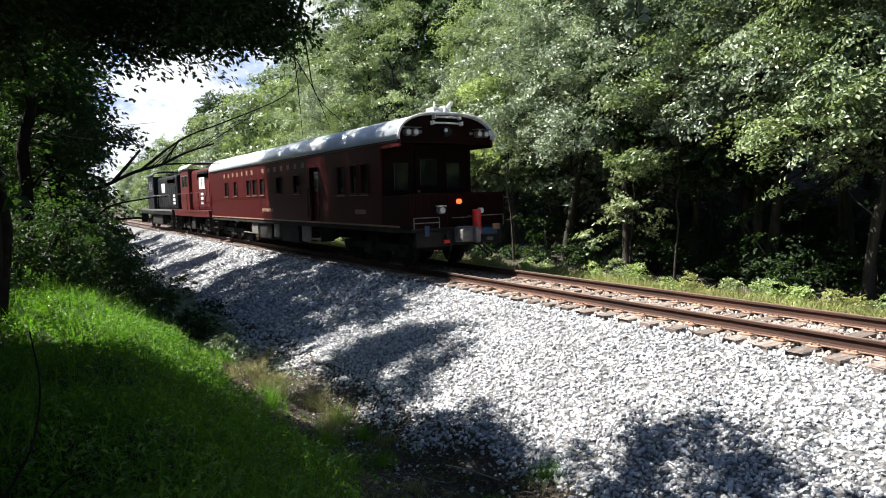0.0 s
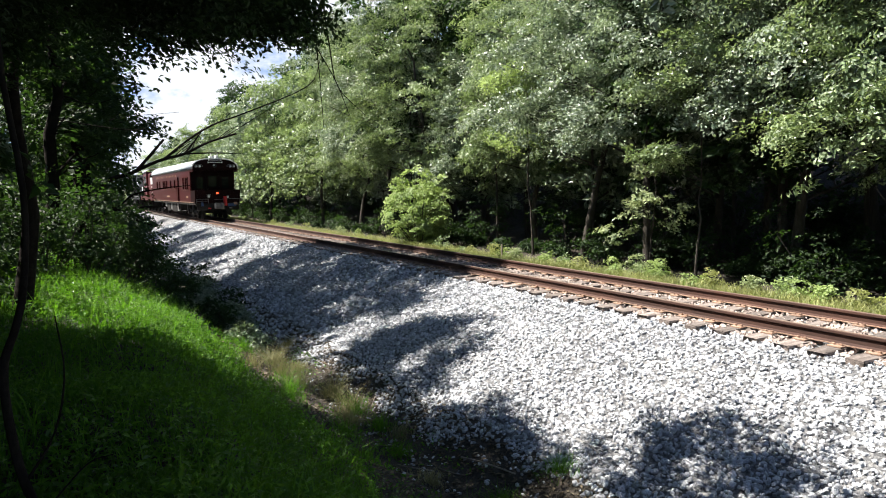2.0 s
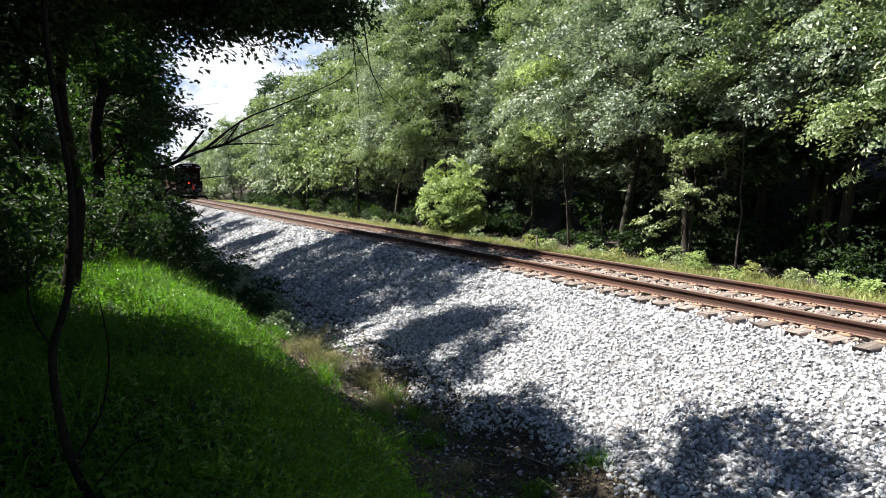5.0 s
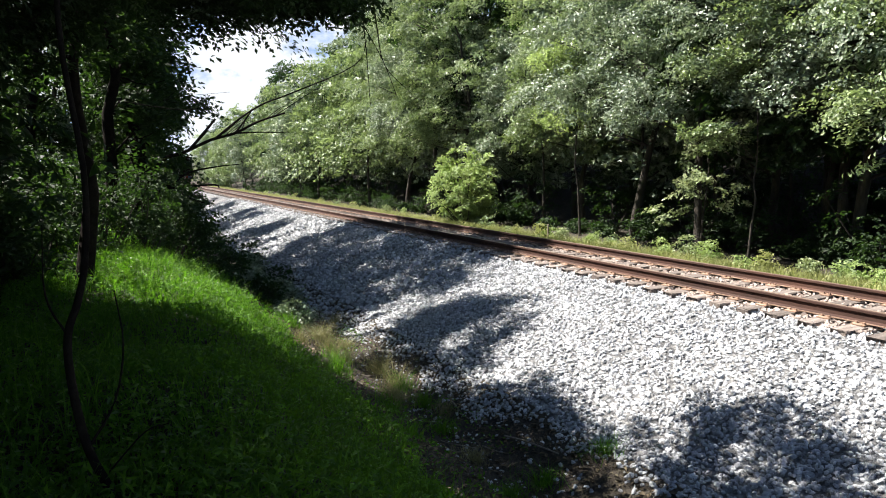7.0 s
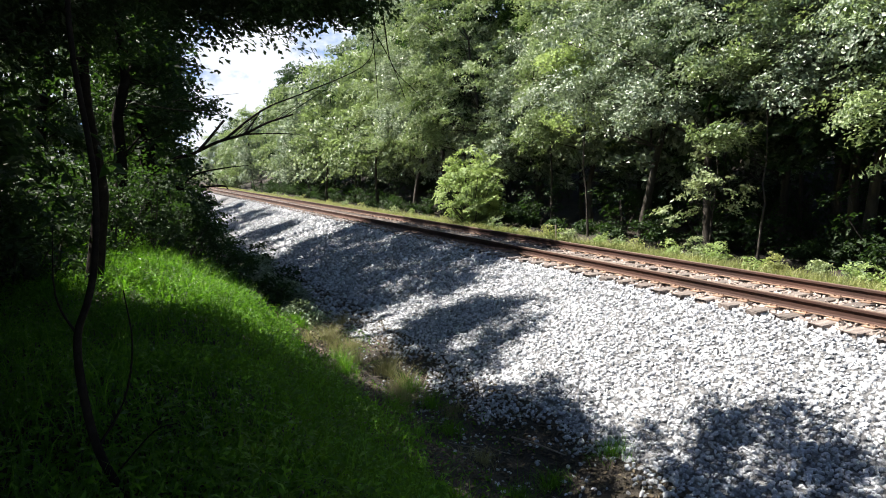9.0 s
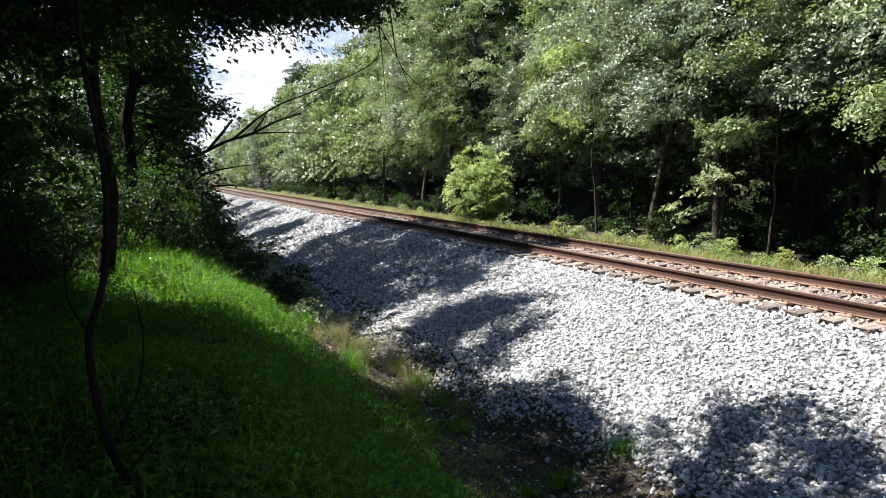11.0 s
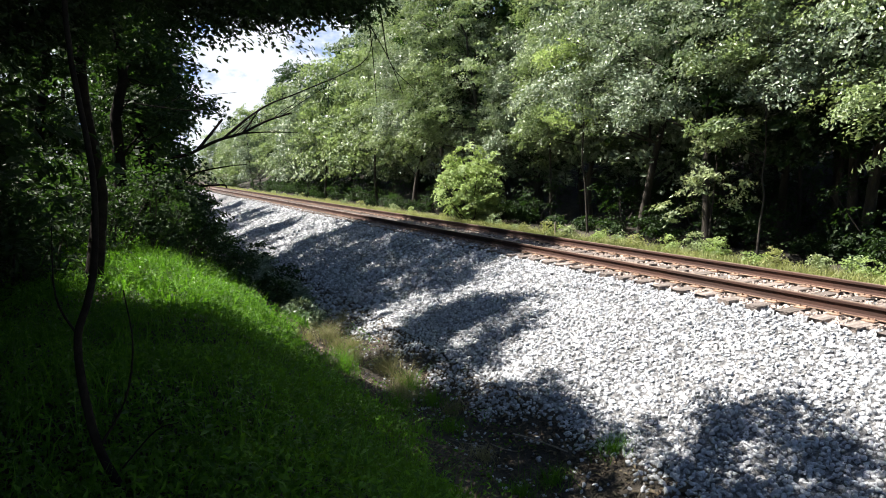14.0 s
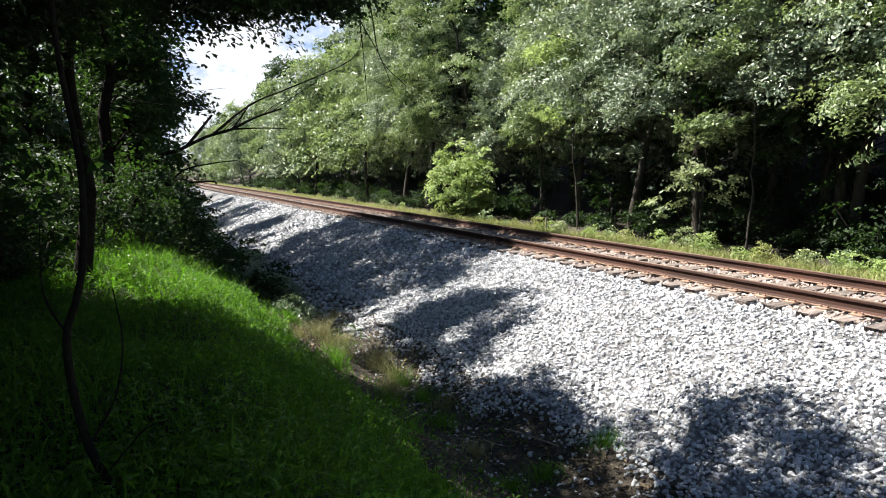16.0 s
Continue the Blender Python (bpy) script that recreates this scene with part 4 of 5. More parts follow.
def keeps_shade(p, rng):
    """True where a spray is kept: its shadow must fall inside the shade patches drawn here for the bank, the ballast
    and the wood beyond.
    """
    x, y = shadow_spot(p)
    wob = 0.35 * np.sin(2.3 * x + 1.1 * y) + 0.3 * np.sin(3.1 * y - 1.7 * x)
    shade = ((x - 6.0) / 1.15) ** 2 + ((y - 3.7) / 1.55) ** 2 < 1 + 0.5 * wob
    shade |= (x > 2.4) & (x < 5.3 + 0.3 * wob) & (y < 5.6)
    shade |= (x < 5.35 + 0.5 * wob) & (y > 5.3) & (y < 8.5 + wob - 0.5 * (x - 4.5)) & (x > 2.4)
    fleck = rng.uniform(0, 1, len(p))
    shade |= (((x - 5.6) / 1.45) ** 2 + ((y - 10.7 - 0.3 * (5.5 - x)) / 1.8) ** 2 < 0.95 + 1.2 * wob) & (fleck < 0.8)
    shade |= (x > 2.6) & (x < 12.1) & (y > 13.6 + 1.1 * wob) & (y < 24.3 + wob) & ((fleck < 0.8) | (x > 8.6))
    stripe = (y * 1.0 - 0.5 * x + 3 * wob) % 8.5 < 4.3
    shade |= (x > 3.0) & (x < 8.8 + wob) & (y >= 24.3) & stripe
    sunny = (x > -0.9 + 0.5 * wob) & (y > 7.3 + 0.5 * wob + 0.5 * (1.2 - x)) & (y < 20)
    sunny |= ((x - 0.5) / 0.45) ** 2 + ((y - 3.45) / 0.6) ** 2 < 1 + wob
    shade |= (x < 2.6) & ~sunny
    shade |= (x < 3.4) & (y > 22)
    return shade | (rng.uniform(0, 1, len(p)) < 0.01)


def build_left_woods():
    near = "trees on the camera's side"
    lab = "shaded broadleaf tree beside the bank"
    # Its high ellipsoids lie above the view, placed to cast the ballast shadows.
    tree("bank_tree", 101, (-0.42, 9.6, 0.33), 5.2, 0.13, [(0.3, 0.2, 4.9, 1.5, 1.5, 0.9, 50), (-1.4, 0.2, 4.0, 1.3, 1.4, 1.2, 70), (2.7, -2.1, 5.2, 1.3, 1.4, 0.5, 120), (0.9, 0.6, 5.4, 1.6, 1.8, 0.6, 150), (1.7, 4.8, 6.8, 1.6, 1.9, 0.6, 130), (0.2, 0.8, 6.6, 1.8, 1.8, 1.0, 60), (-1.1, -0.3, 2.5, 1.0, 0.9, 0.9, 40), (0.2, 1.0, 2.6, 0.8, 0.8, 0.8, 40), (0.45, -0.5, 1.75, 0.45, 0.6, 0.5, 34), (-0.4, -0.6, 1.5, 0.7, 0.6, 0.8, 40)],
         0.11, 70, 0.45, M_LEAF_SHADE, "shaded tree standing at the edge of the bank", (0.35, 0), 30, group=near, shade_cut=True, bark=M_BARK_SHADE)
    # Trees left of x = -5 are mostly unseen, added to block light.
    spots = [(-2.6, 7.6, 9), (-4.4, 11, 10), (-2.2, 13.5, 9.5), (0.0, 16.6, 12), (-3.4, 17.5, 12), (0.6, 19.6, 16.5), (0.9, 22.4, 17), (-2.4, 22.5, 14), (0.6, 25.2, 17), (1.0, 28.0, 17), (0.6, 31, 17), (-4.5, 28, 12), (1.0, 36, 11), (-2.5, 35, 12),
             (0.9, 42, 11), (1.3, 45.5, 11), (0.6, 49, 11), (1.4, 52.8, 11), (1.2, 57, 11), (1.4, 61.5, 11), (1.3, 71.5, 11), (-2.0, 54, 12), (0.9, 66, 11), (1.4, 77, 11), (-1, 90, 12), (1.5, 104, 12), (0.8, 120, 13), (-6.5, 7.5, 10), (-7.5, 14, 11), (-7, 21, 12), (-5.5, 4, 9), (-10, 11, 12), (-11, 18, 12), (-9, 2, 11), (-13, 7, 12), (-5, 0.5, 9), (-15, 14, 12), (-3.6, 5.2, 8), (-2.9, 2.0, 8), (-8, 30, 13), (-12, 25, 13), (-6, 38, 13), (-5.5, 46, 13), (-10.5, 36, 13), (-16, 21, 13), (-5.6, 16.5, 12)]
    for n, (x, y, h) in enumerate(spots):
        r2 = random.Random(90 + n)
        el = crown_shapes(r2, h, (1.9 if y < 34 and x > -1 else 2.6) if y > 15 else 2.3, 0.2, 13) + [(0.1, 0, 2.0, 1.3, 1.5, 1.3, 40), (0.3, 0, 3.6, 1.6, 1.6, 1.0, 30)]
        # Extra crown added to cut skylight over the bank.
        if y < 15 and x > -8:
            el += [(0.5, 0.5, h * 0.8, 2.7, 2.7, 0.8, 70), (-0.5, 0, h * 0.62, 2.4, 2.4, 0.8, 50)]
        # Extra crown, mostly above the view, added to shade the coach and track.
        if 18 < y < 33 and x > -1:
            el += [(2.0, 0.3, 14.2, 2.6, 2.4, 2.4, 140), (1.2, 0, 10.8, 2.2, 2.2, 1.6, 90), (0.0, 0, 7.4, 1.8, 2.0, 1.5, 80), (0.2, -0.5, 4.6, 1.3, 1.6, 1.5, 60)]
        tree("broadleaf_tree", 220 + n, (x, y, gz(x, y)), h * 0.93, 0.10 + 0.006 * h, el, 0.15 if y < 30 and x > -5 else 0.34 if x < -5 else 0.24, 46 if y < 30 and x > -5 else 26, 0.65, M_LEAF if y > 34 and n % 2 else M_LEAF_SHADE, lab, (0.3, 0), 24, group=near, shade_cut=True, bark=M_BARK_SHADE if y < 26 else M_BARK)
    # boughs above and behind the camera, out of view, added to cast shade
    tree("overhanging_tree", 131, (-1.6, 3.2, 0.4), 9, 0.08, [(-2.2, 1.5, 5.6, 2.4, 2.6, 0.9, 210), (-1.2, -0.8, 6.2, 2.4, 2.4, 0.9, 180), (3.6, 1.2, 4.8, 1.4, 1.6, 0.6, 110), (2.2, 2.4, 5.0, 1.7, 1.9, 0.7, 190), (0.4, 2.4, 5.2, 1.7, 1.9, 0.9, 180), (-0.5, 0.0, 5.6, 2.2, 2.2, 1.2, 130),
         (1.5, -1.2, 5.2, 1.8, 1.6, 0.8, 130)], 0.125, 58, 0.38, M_LEAF_SHADE, "unseen broadleaf tree overhead, added to shade the grass bank", (0.3, 0.3), 14, group=near, shade_cut=True, bark=M_BARK_SHADE)
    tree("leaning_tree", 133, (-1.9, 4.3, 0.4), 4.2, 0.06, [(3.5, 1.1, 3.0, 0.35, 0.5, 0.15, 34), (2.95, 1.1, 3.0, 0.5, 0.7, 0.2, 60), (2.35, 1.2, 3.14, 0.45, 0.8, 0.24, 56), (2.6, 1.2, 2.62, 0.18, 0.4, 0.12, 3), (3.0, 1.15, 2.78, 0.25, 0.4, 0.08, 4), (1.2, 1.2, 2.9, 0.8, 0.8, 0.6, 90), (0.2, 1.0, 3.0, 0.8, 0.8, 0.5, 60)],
         0.05, 190, 0.30, M_LEAF_SHADE, "slender leaning tree whose small-leaved boughs hang over the bank", (0.9, 0.4), 7, group=near, shade_cut=True, bark=M_BARK_SHADE)
    # Trees behind the camera, added only to keep skylight off the bank.
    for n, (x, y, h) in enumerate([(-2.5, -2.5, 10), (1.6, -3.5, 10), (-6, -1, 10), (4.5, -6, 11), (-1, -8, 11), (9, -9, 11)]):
        tree("overhanging_tree", 140 + n, (x, y, gz(x, y)), h, 0.16, [(0.5, 0.5, h * 0.68, 2.7, 2.7, 1.6, 130), (-1, 1.5, h * 0.5, 2.0, 2.0, 1.0, 70)], 0.17, 50, 0.6, M_LEAF_SHADE, "unseen broadleaf tree behind the camera, added to block skylight", (0.3, 0.3), 30, group=near, shade_cut=True)
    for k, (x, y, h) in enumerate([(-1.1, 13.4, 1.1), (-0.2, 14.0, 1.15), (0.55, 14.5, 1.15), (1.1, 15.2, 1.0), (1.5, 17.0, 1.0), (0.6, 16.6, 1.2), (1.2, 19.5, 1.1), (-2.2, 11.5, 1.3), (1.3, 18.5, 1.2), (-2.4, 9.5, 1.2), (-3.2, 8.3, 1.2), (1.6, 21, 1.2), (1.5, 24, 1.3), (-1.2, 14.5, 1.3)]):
        bush("shrub", 740 + k, (x, y, gz(x, y)), h * 0.9, h * 0.9, h, 40, 0.09, 40, M_LEAF_SHADE, "dense shaded shrub beneath the bank trees", 0.3, "shrub")
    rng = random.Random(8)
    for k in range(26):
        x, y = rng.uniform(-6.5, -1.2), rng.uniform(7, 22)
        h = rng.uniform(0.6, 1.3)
        bush("shrub", 700 + k, (x, y, gz(x, y)), h, h, h, 30, 0.10, 26, M_LEAF_SHADE, "dark shaded undergrowth shrub beneath the trees", 0.3, "shrub")


build_left_woods()


def strand(name, lines, material, label, cat, sides=6, parent=None):
    """A thing made of thin tapering tubes; each line is (radius at its start, at its end, points)."""
    arrays = []
    for r0, r1, pts in lines:
        p = np.array(pts, float)
        s = np.linspace(0, len(p) - 1, (len(p) - 1) * 4 + 1)
        i = np.clip(s.astype(int), 0, len(p) - 2)
        u = (s - i)[:, None]
        tan = np.gradient(p, axis=0)
        q = (2 * u**3 - 3 * u**2 + 1) * p[i] + (u**3 - 2 * u**2 + u) * tan[i] + (3 * u**2 - 2 * u**3) * p[i + 1] + (u**3 - u**2) * tan[i + 1]
        arrays.append(tube_arrays(q, np.linspace(r0, r1, len(q)), sides))
    v, f = joined(arrays)
    return tagged(mesh_object(name, v, f, material, parent, True), label, cat)


def branch(name, lines, label):
    """A bare branch: its limb and each twig that springs from it."""
    ob = tagged(new(name), label, "branch")
    for k, line in enumerate(lines):
        strand("twig" if k else "limb", [line], M_BARK_SHADE, "", "", 6, ob)


def side_twigs(seed, n, limb):
    """Fine bare twigs springing from a limb."""
    rng = random.Random(seed)
    out = []
    for _ in range(n):
        k = rng.randrange(3, len(limb) - 1)
        a = Vector(limb[k]).lerp(Vector(limb[k + 1]), rng.random())
        d = Vector((rng.uniform(0.3, 1.1), rng.uniform(-0.3, 0.3), rng.uniform(0.0, 0.7)))
        b = a + d * rng.uniform(0.57, 1.06)
        c = b + Vector((d.x * 0.5, d.y * 0.5, rng.uniform(-0.15, 0.2)))
        out.append((rng.uniform(0.006, 0.012), 0.003, [a, b, c]))
    return out


# Both dead branches are placed and scaled outwards to fit the camera's view.
DEAD_LIMB = [(0.07, 16.33, 0.20), (0.51, 16.05, 1.23), (0.99, 15.59, 2.14), (1.46, 15.55, 2.34), (2.02, 15.49, 2.61), (2.56, 15.41, 2.77), (3.05, 15.32, 3.02), (3.64, 15.19, 3.22)]
branch("dead_branch", [(0.057, 0.023, DEAD_LIMB),
                       (0.043, 0.028, [(1.60, 15.53, 2.41), (1.83, 15.51, 2.68), (2.16, 15.46, 3.08)]), (0.031, 0.007, [(2.13, 15.48, 2.64), (2.70, 15.39, 3.11), (3.19, 15.29, 3.42), (3.82, 15.15, 3.67), (5.18, 14.74, 4.30), (5.47, 14.63, 4.92)]),
                       (0.023, 0.007, [(2.56, 15.41, 2.77), (3.17, 15.29, 2.79), (3.76, 15.17, 2.77)]), (0.028, 0.011, [(2.56, 15.41, 2.77), (2.77, 15.39, 3.04), (2.91, 15.34, 3.23)])] + side_twigs(3, 9, DEAD_LIMB),
       "bare dark forked dead branch leaning out over the ditch")
branch("fallen_branch", [(0.050, 0.017, [(0.14, 16.05, 0.24), (0.57, 15.90, 1.09), (0.95, 15.59, 1.53), (1.42, 15.55, 1.60), (2.06, 15.48, 1.63), (2.16, 15.46, 1.56)]), (0.028, 0.009, [(1.19, 15.58, 1.64), (1.55, 15.55, 1.91), (2.14, 15.48, 2.03), (2.63, 15.39, 2.08)]),
                         (0.031, 0.014, [(1.08, 15.58, 1.66), (1.52, 15.55, 1.36), (1.92, 15.51, 1.20)])], "low bare dead twigs rising from the shrubs")
branch("hanging_twig", [(0.035, 0.02, [(0.4, 6.9, 4.9), (1.87, 6.75, 4.05), (2.06, 6.69, 3.78), (2.26, 6.62, 3.56), (2.4, 6.58, 3.63), (2.5, 6.54, 3.91), (2.58, 6.51, 4.19)]), (0.008, 0.003, [(2.49, 6.54, 3.86), (2.54, 6.52, 3.41), (2.61, 6.5, 3.01), (2.86, 6.39, 2.72)]),
                        (0.007, 0.003, [(2.41, 6.57, 3.84), (2.42, 6.57, 3.4), (2.44, 6.56, 3.07), (2.46, 6.55, 2.61)]), (0.006, 0.003, [(2.42, 6.57, 3.4), (2.59, 6.5, 3.06), (2.72, 6.45, 2.69)])],
       "crooked dark bough with thin twigs hanging down")
# Utility wires, built as thin strands with the branch helper.
branch("bare_twig", [(0.012, 0.008, [(0.2, 14.0, 3.28), (0.38, 13.99, 3.25), (1.27, 13.94, 3.13), (1.63, 13.9, 3.16)]), (0.006, 0.003, [(1.0, 13.95, 3.3), (1.39, 13.93, 3.39), (2.23, 13.82, 3.49)])], "thin utility wires in front of the shaded trees")


def hanging_sprig():
    rng = np.random.default_rng(71)
    ob = tagged(new("hanging_sprig"), "small leafy sprig hanging from a bough overhead", "branch")
    v, f = tube_arrays(wavy(rng, (2.55, 1.9, 3.9), (2.36, 2.08, 2.72), 8, 0.008), np.linspace(0.006, 0.002, 8), 5)
    mesh_object("stem", v, f, M_BARK_SHADE, ob)
    c = np.array([2.36, 2.08, 2.76]) + rng.normal(size=(12, 3)) * np.array([0.03, 0.03, 0.07])
    v, f = leaf_arrays(rng, c, rng.normal(size=(12, 3)) + np.array([0, -0.8, 0]), 0.075, 0.035)
    mesh_object("foliage", v, f, M_LEAF, ob)


build_edge_saplings()
hanging_sprig()
sapling = tagged(new("sapling"), "thin crooked dark sapling standing in the grass", "sapling")
strand("stem", [(0.022, 0.010, [(-0.08, 3.2, 0.30), (-0.08, 3.2, 0.48), (-0.17, 3.2, 0.75), (-0.21, 3.19, 1.05), (-0.21, 3.19, 1.27), (-0.16, 3.2, 1.42), (-0.12, 3.2, 1.61), (-0.1, 3.2, 1.98), (-0.15, 3.25, 2.6), (-0.1, 3.3, 3.4)])], M_BARK_SHADE, "", "", 8, sapling)
strand("twig", [(0.007, 0.003, [(-0.17, 3.2, 0.75), (-0.05, 3.2, 0.95), (0.0, 3.2, 1.2), (-0.02, 3.2, 1.45)])], M_BARK_SHADE, "", "", 6, sapling)
strand("twig", [(0.006, 0.002, [(-0.21, 3.19, 1.27), (-0.28, 3.2, 1.45), (-0.27, 3.2, 1.75)])], M_BARK_SHADE, "", "", 6, sapling)
strand("twig", [(0.005, 0.002, [(-0.10, 3.2, 0.62), (0.06, 3.15, 0.80), (0.16, 3.1, 0.84)])], M_BARK_SHADE, "", "", 6, sapling)


# ---- grass and weeds ----


def build_grass():
    rng = np.random.default_rng(40)
    n = 125000
    y = 2.2 + 20 * rng.uniform(0, 1, n) ** 1.6
    x = rng.uniform(-3.2, 2.25, n) + 0.25 * np.sin(1.9 * y) * np.sin(0.7 * y + 1)
    h = 0.06 + 0.30 * rng.uniform(0, 1, n) ** 1.5 * (0.6 + 0.4 * np.sin(2.1 * x + 1.3 * y) * np.sin(1.7 * y))
    p = np.stack([x, y, ground_z(x, y) + h], 1)
    nm = rng.normal(size=(n, 3)) * 0.6 + np.array([0, 0, 0.7])
    v, f = leaf_arrays(rng, p, nm, 0.062, 0.018, 0.12)
    m = 26000
    xb, yb = rng.uniform(-9, 2.3, m), rng.uniform(-9, 2.4, m)
    pb = np.stack([xb, yb, ground_z(xb, yb) + 0.05 + 0.14 * rng.uniform(0, 1, m)], 1)
    v, f = joined([(v, f), leaf_arrays(rng, pb, rng.normal(size=(m, 3)) * 0.6 + np.array([0, 0, 0.7]), 0.11, 0.03, 0.12)])
    tagged(mesh_object("grass", v, f, M_GRASS), "lush green grass and leafy weeds on the bank", "grass", kind="stuff")


def blades(name, rng, foot, height, width, material, label, lean=0.4, cat="grass"):
    """Bent upright blades standing on the given feet."""
    n = len(foot)
    a = rng.uniform(0, 6.283, n)
    side = np.stack([np.cos(a), np.sin(a), 0 * a], 1)
    d = rng.normal(size=(n, 3)) * lean
    h = (height * rng.uniform(0.45, 1.3, n))[:, None]
    d[:, 2] = 0
    mid, tip = foot + d * h * 0.35 + np.array([0, 0, 1.0]) * h * 0.55, foot + d * h + np.array([0, 0, 1.0]) * h * 0.92
    w = width / 2
    v = np.stack([foot - side * w, foot + side * w, mid + side * w * 0.8, mid - side * w * 0.8, tip], 1).reshape(-1, 3)
    k = np.arange(n)[:, None] * 5
    f = np.concatenate([k + [0, 1, 2], k + [0, 2, 3], k + [3, 2, 4]])
    return tagged(mesh_object(name, v, f, material), label, cat, kind="stuff")


def build_blades():
    rng = np.random.default_rng(41)
    blades("grass", rng, scatter(rng, 15000, -2.5, 2.3, 2.4, 16, (-0.01, 0.0)), 0.34, 0.009, M_GRASS, "tall fresh grass blades on the bank")
    n = 36000
    y = 1 + 110 * rng.uniform(0, 1, n) ** 1.7
    x = 12.55 + rng.normal(0, 0.42, n)
    x = np.clip(x, 11.7, 14.2)
    blades("grass", rng, np.stack([x, y, ground_z(x, y)], 1), 0.26, 0.014, M_VERGE, "pale yellow-green grass verge beside the track")


def build_litter():
    rng = np.random.default_rng(61)
    p = scatter(rng, 16000, 2.1, 4.9, 2.5, 22, (0.005, 0.03))
    v, f = leaf_arrays(rng, p, rng.normal(size=(len(p), 3)) * 0.35 + np.array([0, 0, 1.0]), 0.07, 0.035)
    tagged(mesh_object("leaf_litter", v, f, M_LITTER), "brown dead leaves and debris lying in the ditch", "leaf litter", kind="stuff")
    p = scatter(rng, 5000, 2.0, 4.4, 2.5, 20, (0.02, 0.12))
    p = p[(np.sin(2.2 * p[:, 0] + 1.4 * p[:, 1]) + np.sin(1.1 * p[:, 1])) > 0.2]
    v, f = leaf_arrays(rng, p, rng.normal(size=(len(p), 3)) * 0.5 + np.array([0, 0, 0.8]), 0.06, 0.022)
    tagged(mesh_object("ground_weeds", v, f, M_GRASS), "sparse small green weeds in the ditch", "weeds", kind="stuff")
    for k in range(16):
        x, y = rng.uniform(3.0, 4.7), rng.uniform(4, 12)
        a, ln = rng.uniform(0, 6.28), rng.uniform(0.2, 0.6)
        pts = [(x + math.cos(a) * ln * q, y + math.sin(a) * ln * q, gz(x + math.cos(a) * ln * q, y + math.sin(a) * ln * q) + 0.03 + 0.02 * math.sin(9 * q)) for q in (0, 0.35, 0.7, 1)]
        strand("stick", [(0.009, 0.004, pts)], M_STICK, "thin bare fallen stick in the ditch", "stick", 5)
    a, b = Vector((4.33, 6.95, gz(4.33, 6.95) + 0.05)), Vector((4.52, 6.05, gz(4.52, 6.05) + 0.07))
    strand("stick", [(0.014, 0.009, [a, a.lerp(b, 0.4) + Vector((0.02, 0, 0.01)), b])], M_STICK, "pale fallen stick on the ballast edge", "stick", 6)


build_litter()
build_grass()
build_blades()


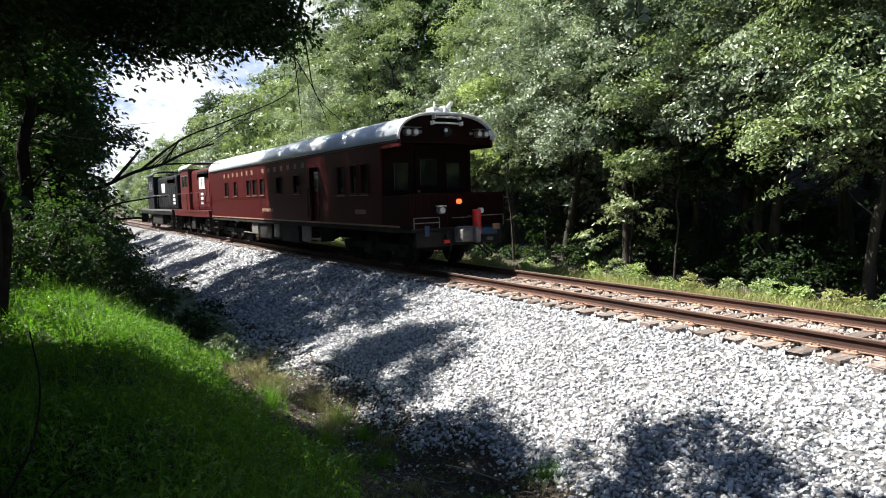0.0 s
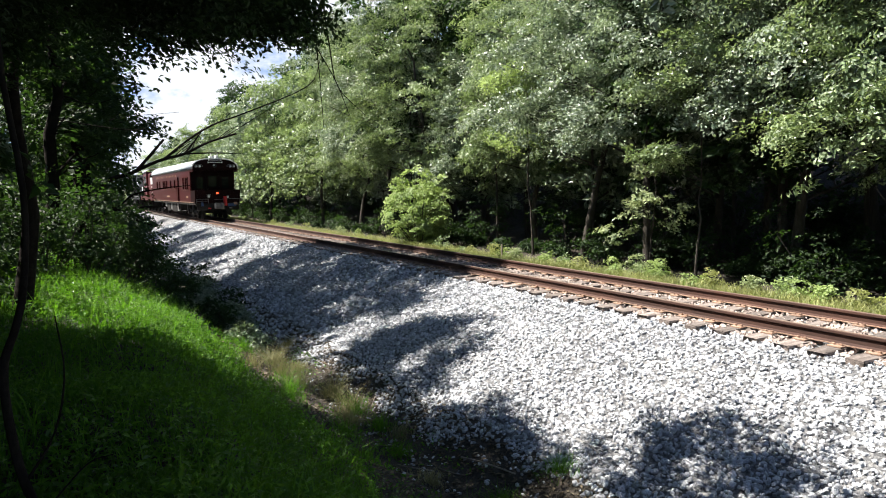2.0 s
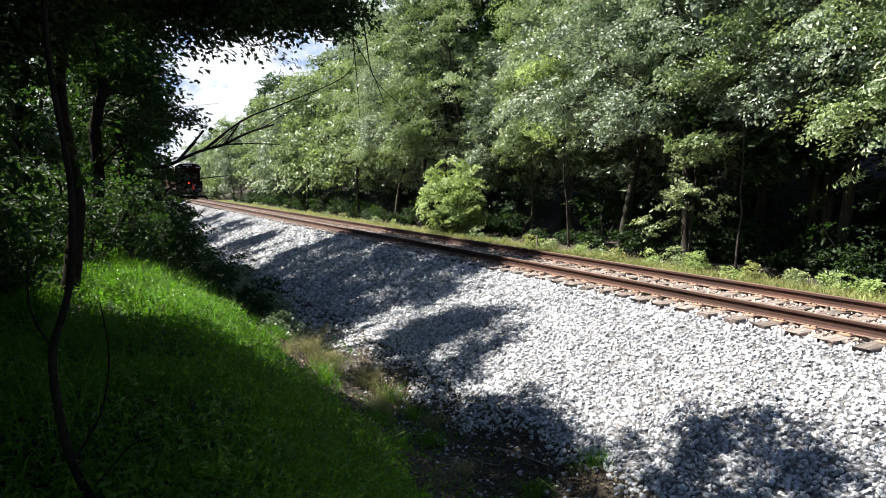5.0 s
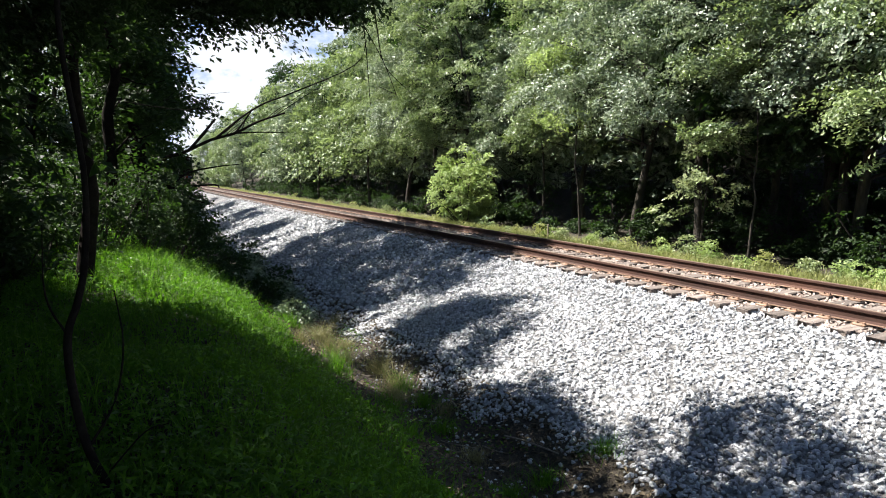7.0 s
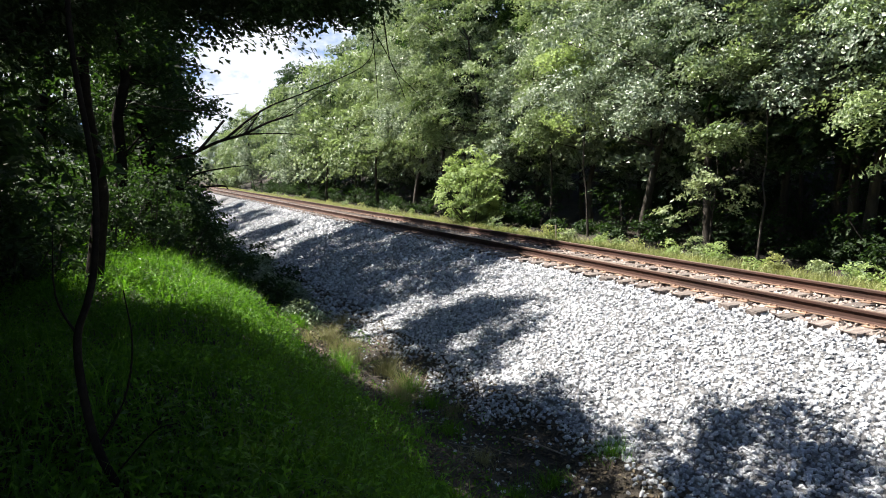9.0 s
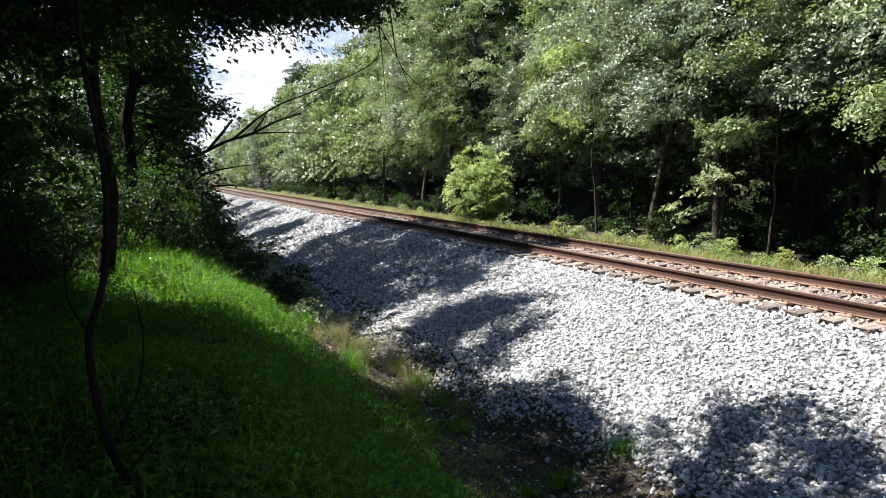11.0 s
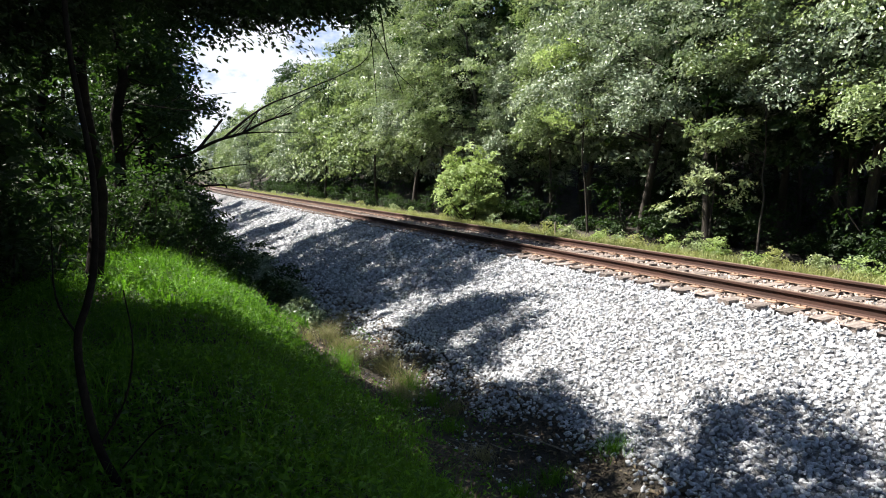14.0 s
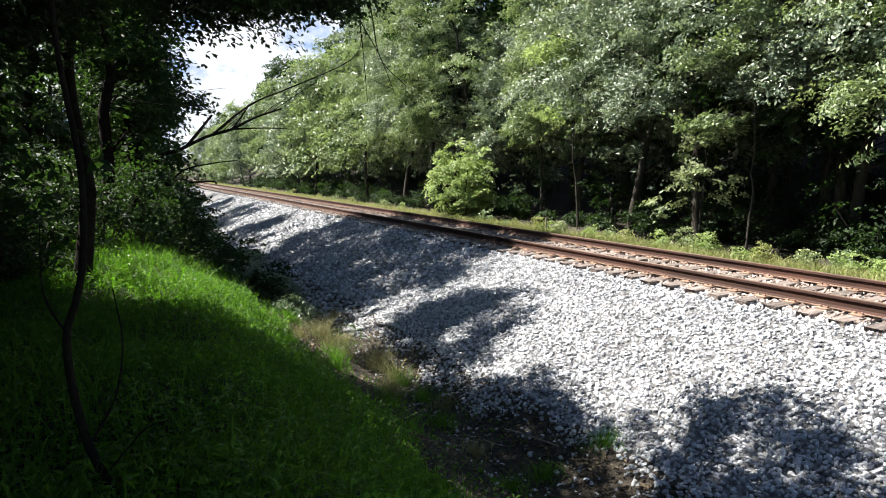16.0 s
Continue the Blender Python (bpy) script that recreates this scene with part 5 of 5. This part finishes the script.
def build_weeds():
    rng = random.Random(9)
    for k, (x, y, h) in enumerate([(12.7, 16.91, 0.3), (12.9, 15.78, 0.22), (12.8, 14.07, 0.3), (13.0, 12.05, 0.5), (12.9, 11.34, 0.4), (12.9, 9.76, 0.33), (13.2, 8.94, 0.3), (13.1, 7.93, 0.4), (12.9, 19.82, 0.2), (13.0, 32.51, 0.3), (12.8, 12.7, 0.22), (12.8, 6.46, 0.33)]):
        bush("weed", 450 + k, (x, y, gz(x, y)), h * 0.8, h * 0.8, h * 0.85, 22, 0.07, 20, (M_PALE, M_BUSH, M_VERGE)[k % 3], "tall pale green leafy weed at the wood's edge", 0.16, "weed")
    part("post", rod(bmesh.new(), (12.6, 17.53, -0.6), (12.6, 17.53, 0.06), 0.035, 8, 0.03), M_STICK, tagged(new("stake"), "short weathered pale wooden stake in the verge", "stake"))
    for k in range(44):
        y = 3 + 70 * rng.random() ** 1.8
        x = rng.uniform(12.4, 13.7)
        h = rng.uniform(0.14, 0.32)
        bush("weed", 500 + k, (x, y, gz(x, y)), h * 0.9, h * 0.9, h, 14, 0.075, 18, rng.choice([M_BUSH, M_VERGE, M_LEAF_B]), "leafy light green weed on the grass verge", 0.16, "weed")
    for k, (x, y, h) in enumerate([(3.3, 13.5, 0.35), (3.0, 15.5, 0.4), (3.2, 17.5, 0.4), (2.6, 19, 0.6), (2.4, 22, 0.7), (3.0, 25, 0.6), (2.4, 29, 0.9), (3.2, 33, 0.8), (2.8, 39, 1.0), (3.2, 46, 1.0), (3.0, 56, 1.2), (2.2, 15.8, 0.5), (3.9, 17.8, 0.35), (4.2, 19.4, 0.42), (3.7, 16.2, 0.36), (4.3, 24.0, 0.5), (3.8, 21.5, 0.5)]):
        bush("shrub", 560 + k, (x, y, gz(x, y)), h * 1.1, h * 1.2, h, 34, 0.09, 30, M_LEAF_SHADE if k % 2 else M_LEAF, "low green shrub along the ditch", 0.25, "shrub")
    r2 = np.random.default_rng(44)
    for x, y, s, m in [(3.9, 9.6, 0.42, M_DRY), (3.6, 11.2, 0.38, M_DRY), (3.45, 12.6, 0.36, M_DRY), (3.75, 7.6, 0.22, M_GRASS), (3.6, 5.6, 0.2, M_GRASS), (3.5, 8.6, 0.3, M_DRY), (3.95, 10.6, 0.25, M_DRY), (3.7, 6.6, 0.18, M_DRY), (3.1, 10.2, 0.3, M_GRASS), (2.9, 11.6, 0.34, M_DRY), (3.2, 8.0, 0.24, M_GRASS), (2.8, 9.2, 0.3, M_GRASS), (3.3, 14.0, 0.34, M_DRY), (3.0, 12.8, 0.3, M_GRASS), (3.6, 9.0, 0.3, M_DRY), (4.1, 8.2, 0.2, M_DRY), (3.0, 6.9, 0.22, M_GRASS), (3.9, 12.2, 0.28, M_DRY), (3.7, 12.9, 0.42, M_DRY), (4.0, 10.5, 0.45, M_DRY), (3.98, 9.5, 0.34, M_GRASS), (3.96, 8.6, 0.3, M_GRASS), (4.9, 5.7, 0.22, M_GRASS), (4.1, 5.75, 0.24, M_GRASS), (4.3, 14.2, 0.3, M_DRY), (3.5, 11.9, 0.4, M_DRY)]:
        a, r = r2.uniform(0, 6.28, 160), np.abs(r2.normal(0, 0.13, 160))
        px_, py_ = x + np.cos(a) * r, y + np.sin(a) * r
        ob = blades("grass_tuft", r2, np.stack([px_, py_, ground_z(px_, py_)], 1), s, 0.007, m, "dry grass tuft in the ditch" if m is M_DRY else "small green grass tuft in the ditch", 0.6, "grass tuft")
        ob["kind"] = "thing"




def build_bank_weeds():
    rng = np.random.default_rng(93)
    n = 900
    y = 3.4 + 11 * rng.uniform(0, 1, n) ** 1.4
    x = rng.uniform(-1.6, 2.5, n)
    keep = (np.sin(1.7 * x + 0.6 * y) + np.sin(0.9 * y - 2.1 * x) + rng.normal(0, 0.6, n)) > 0.1
    x, y = x[keep], y[keep]
    h = rng.uniform(0.18, 0.42, len(x))
    z = ground_z(x, y)
    pts, nms = [], []
    for k in range(9):
        a = rng.uniform(0, 6.283, len(x))
        u = (k + 1) / 9
        r = 0.03 + 0.05 * (1 - u)
        pts.append(np.stack([x + np.cos(a) * r, y + np.sin(a) * r, z + h * (0.35 + 0.65 * u)], 1))
        nms.append(np.stack([np.cos(a) * 0.5, np.sin(a) * 0.5, np.full(len(x), 0.9)], 1))
    v, f = leaf_arrays(rng, np.concatenate(pts), np.concatenate(nms), 0.05, 0.02, 0.12)
    tagged(mesh_object("bank_weeds", v, f, M_WEED), "leafy bright green weeds standing among the grass", "weeds", kind="stuff")


build_weeds()
build_bank_weeds()
build_ties()
motions()
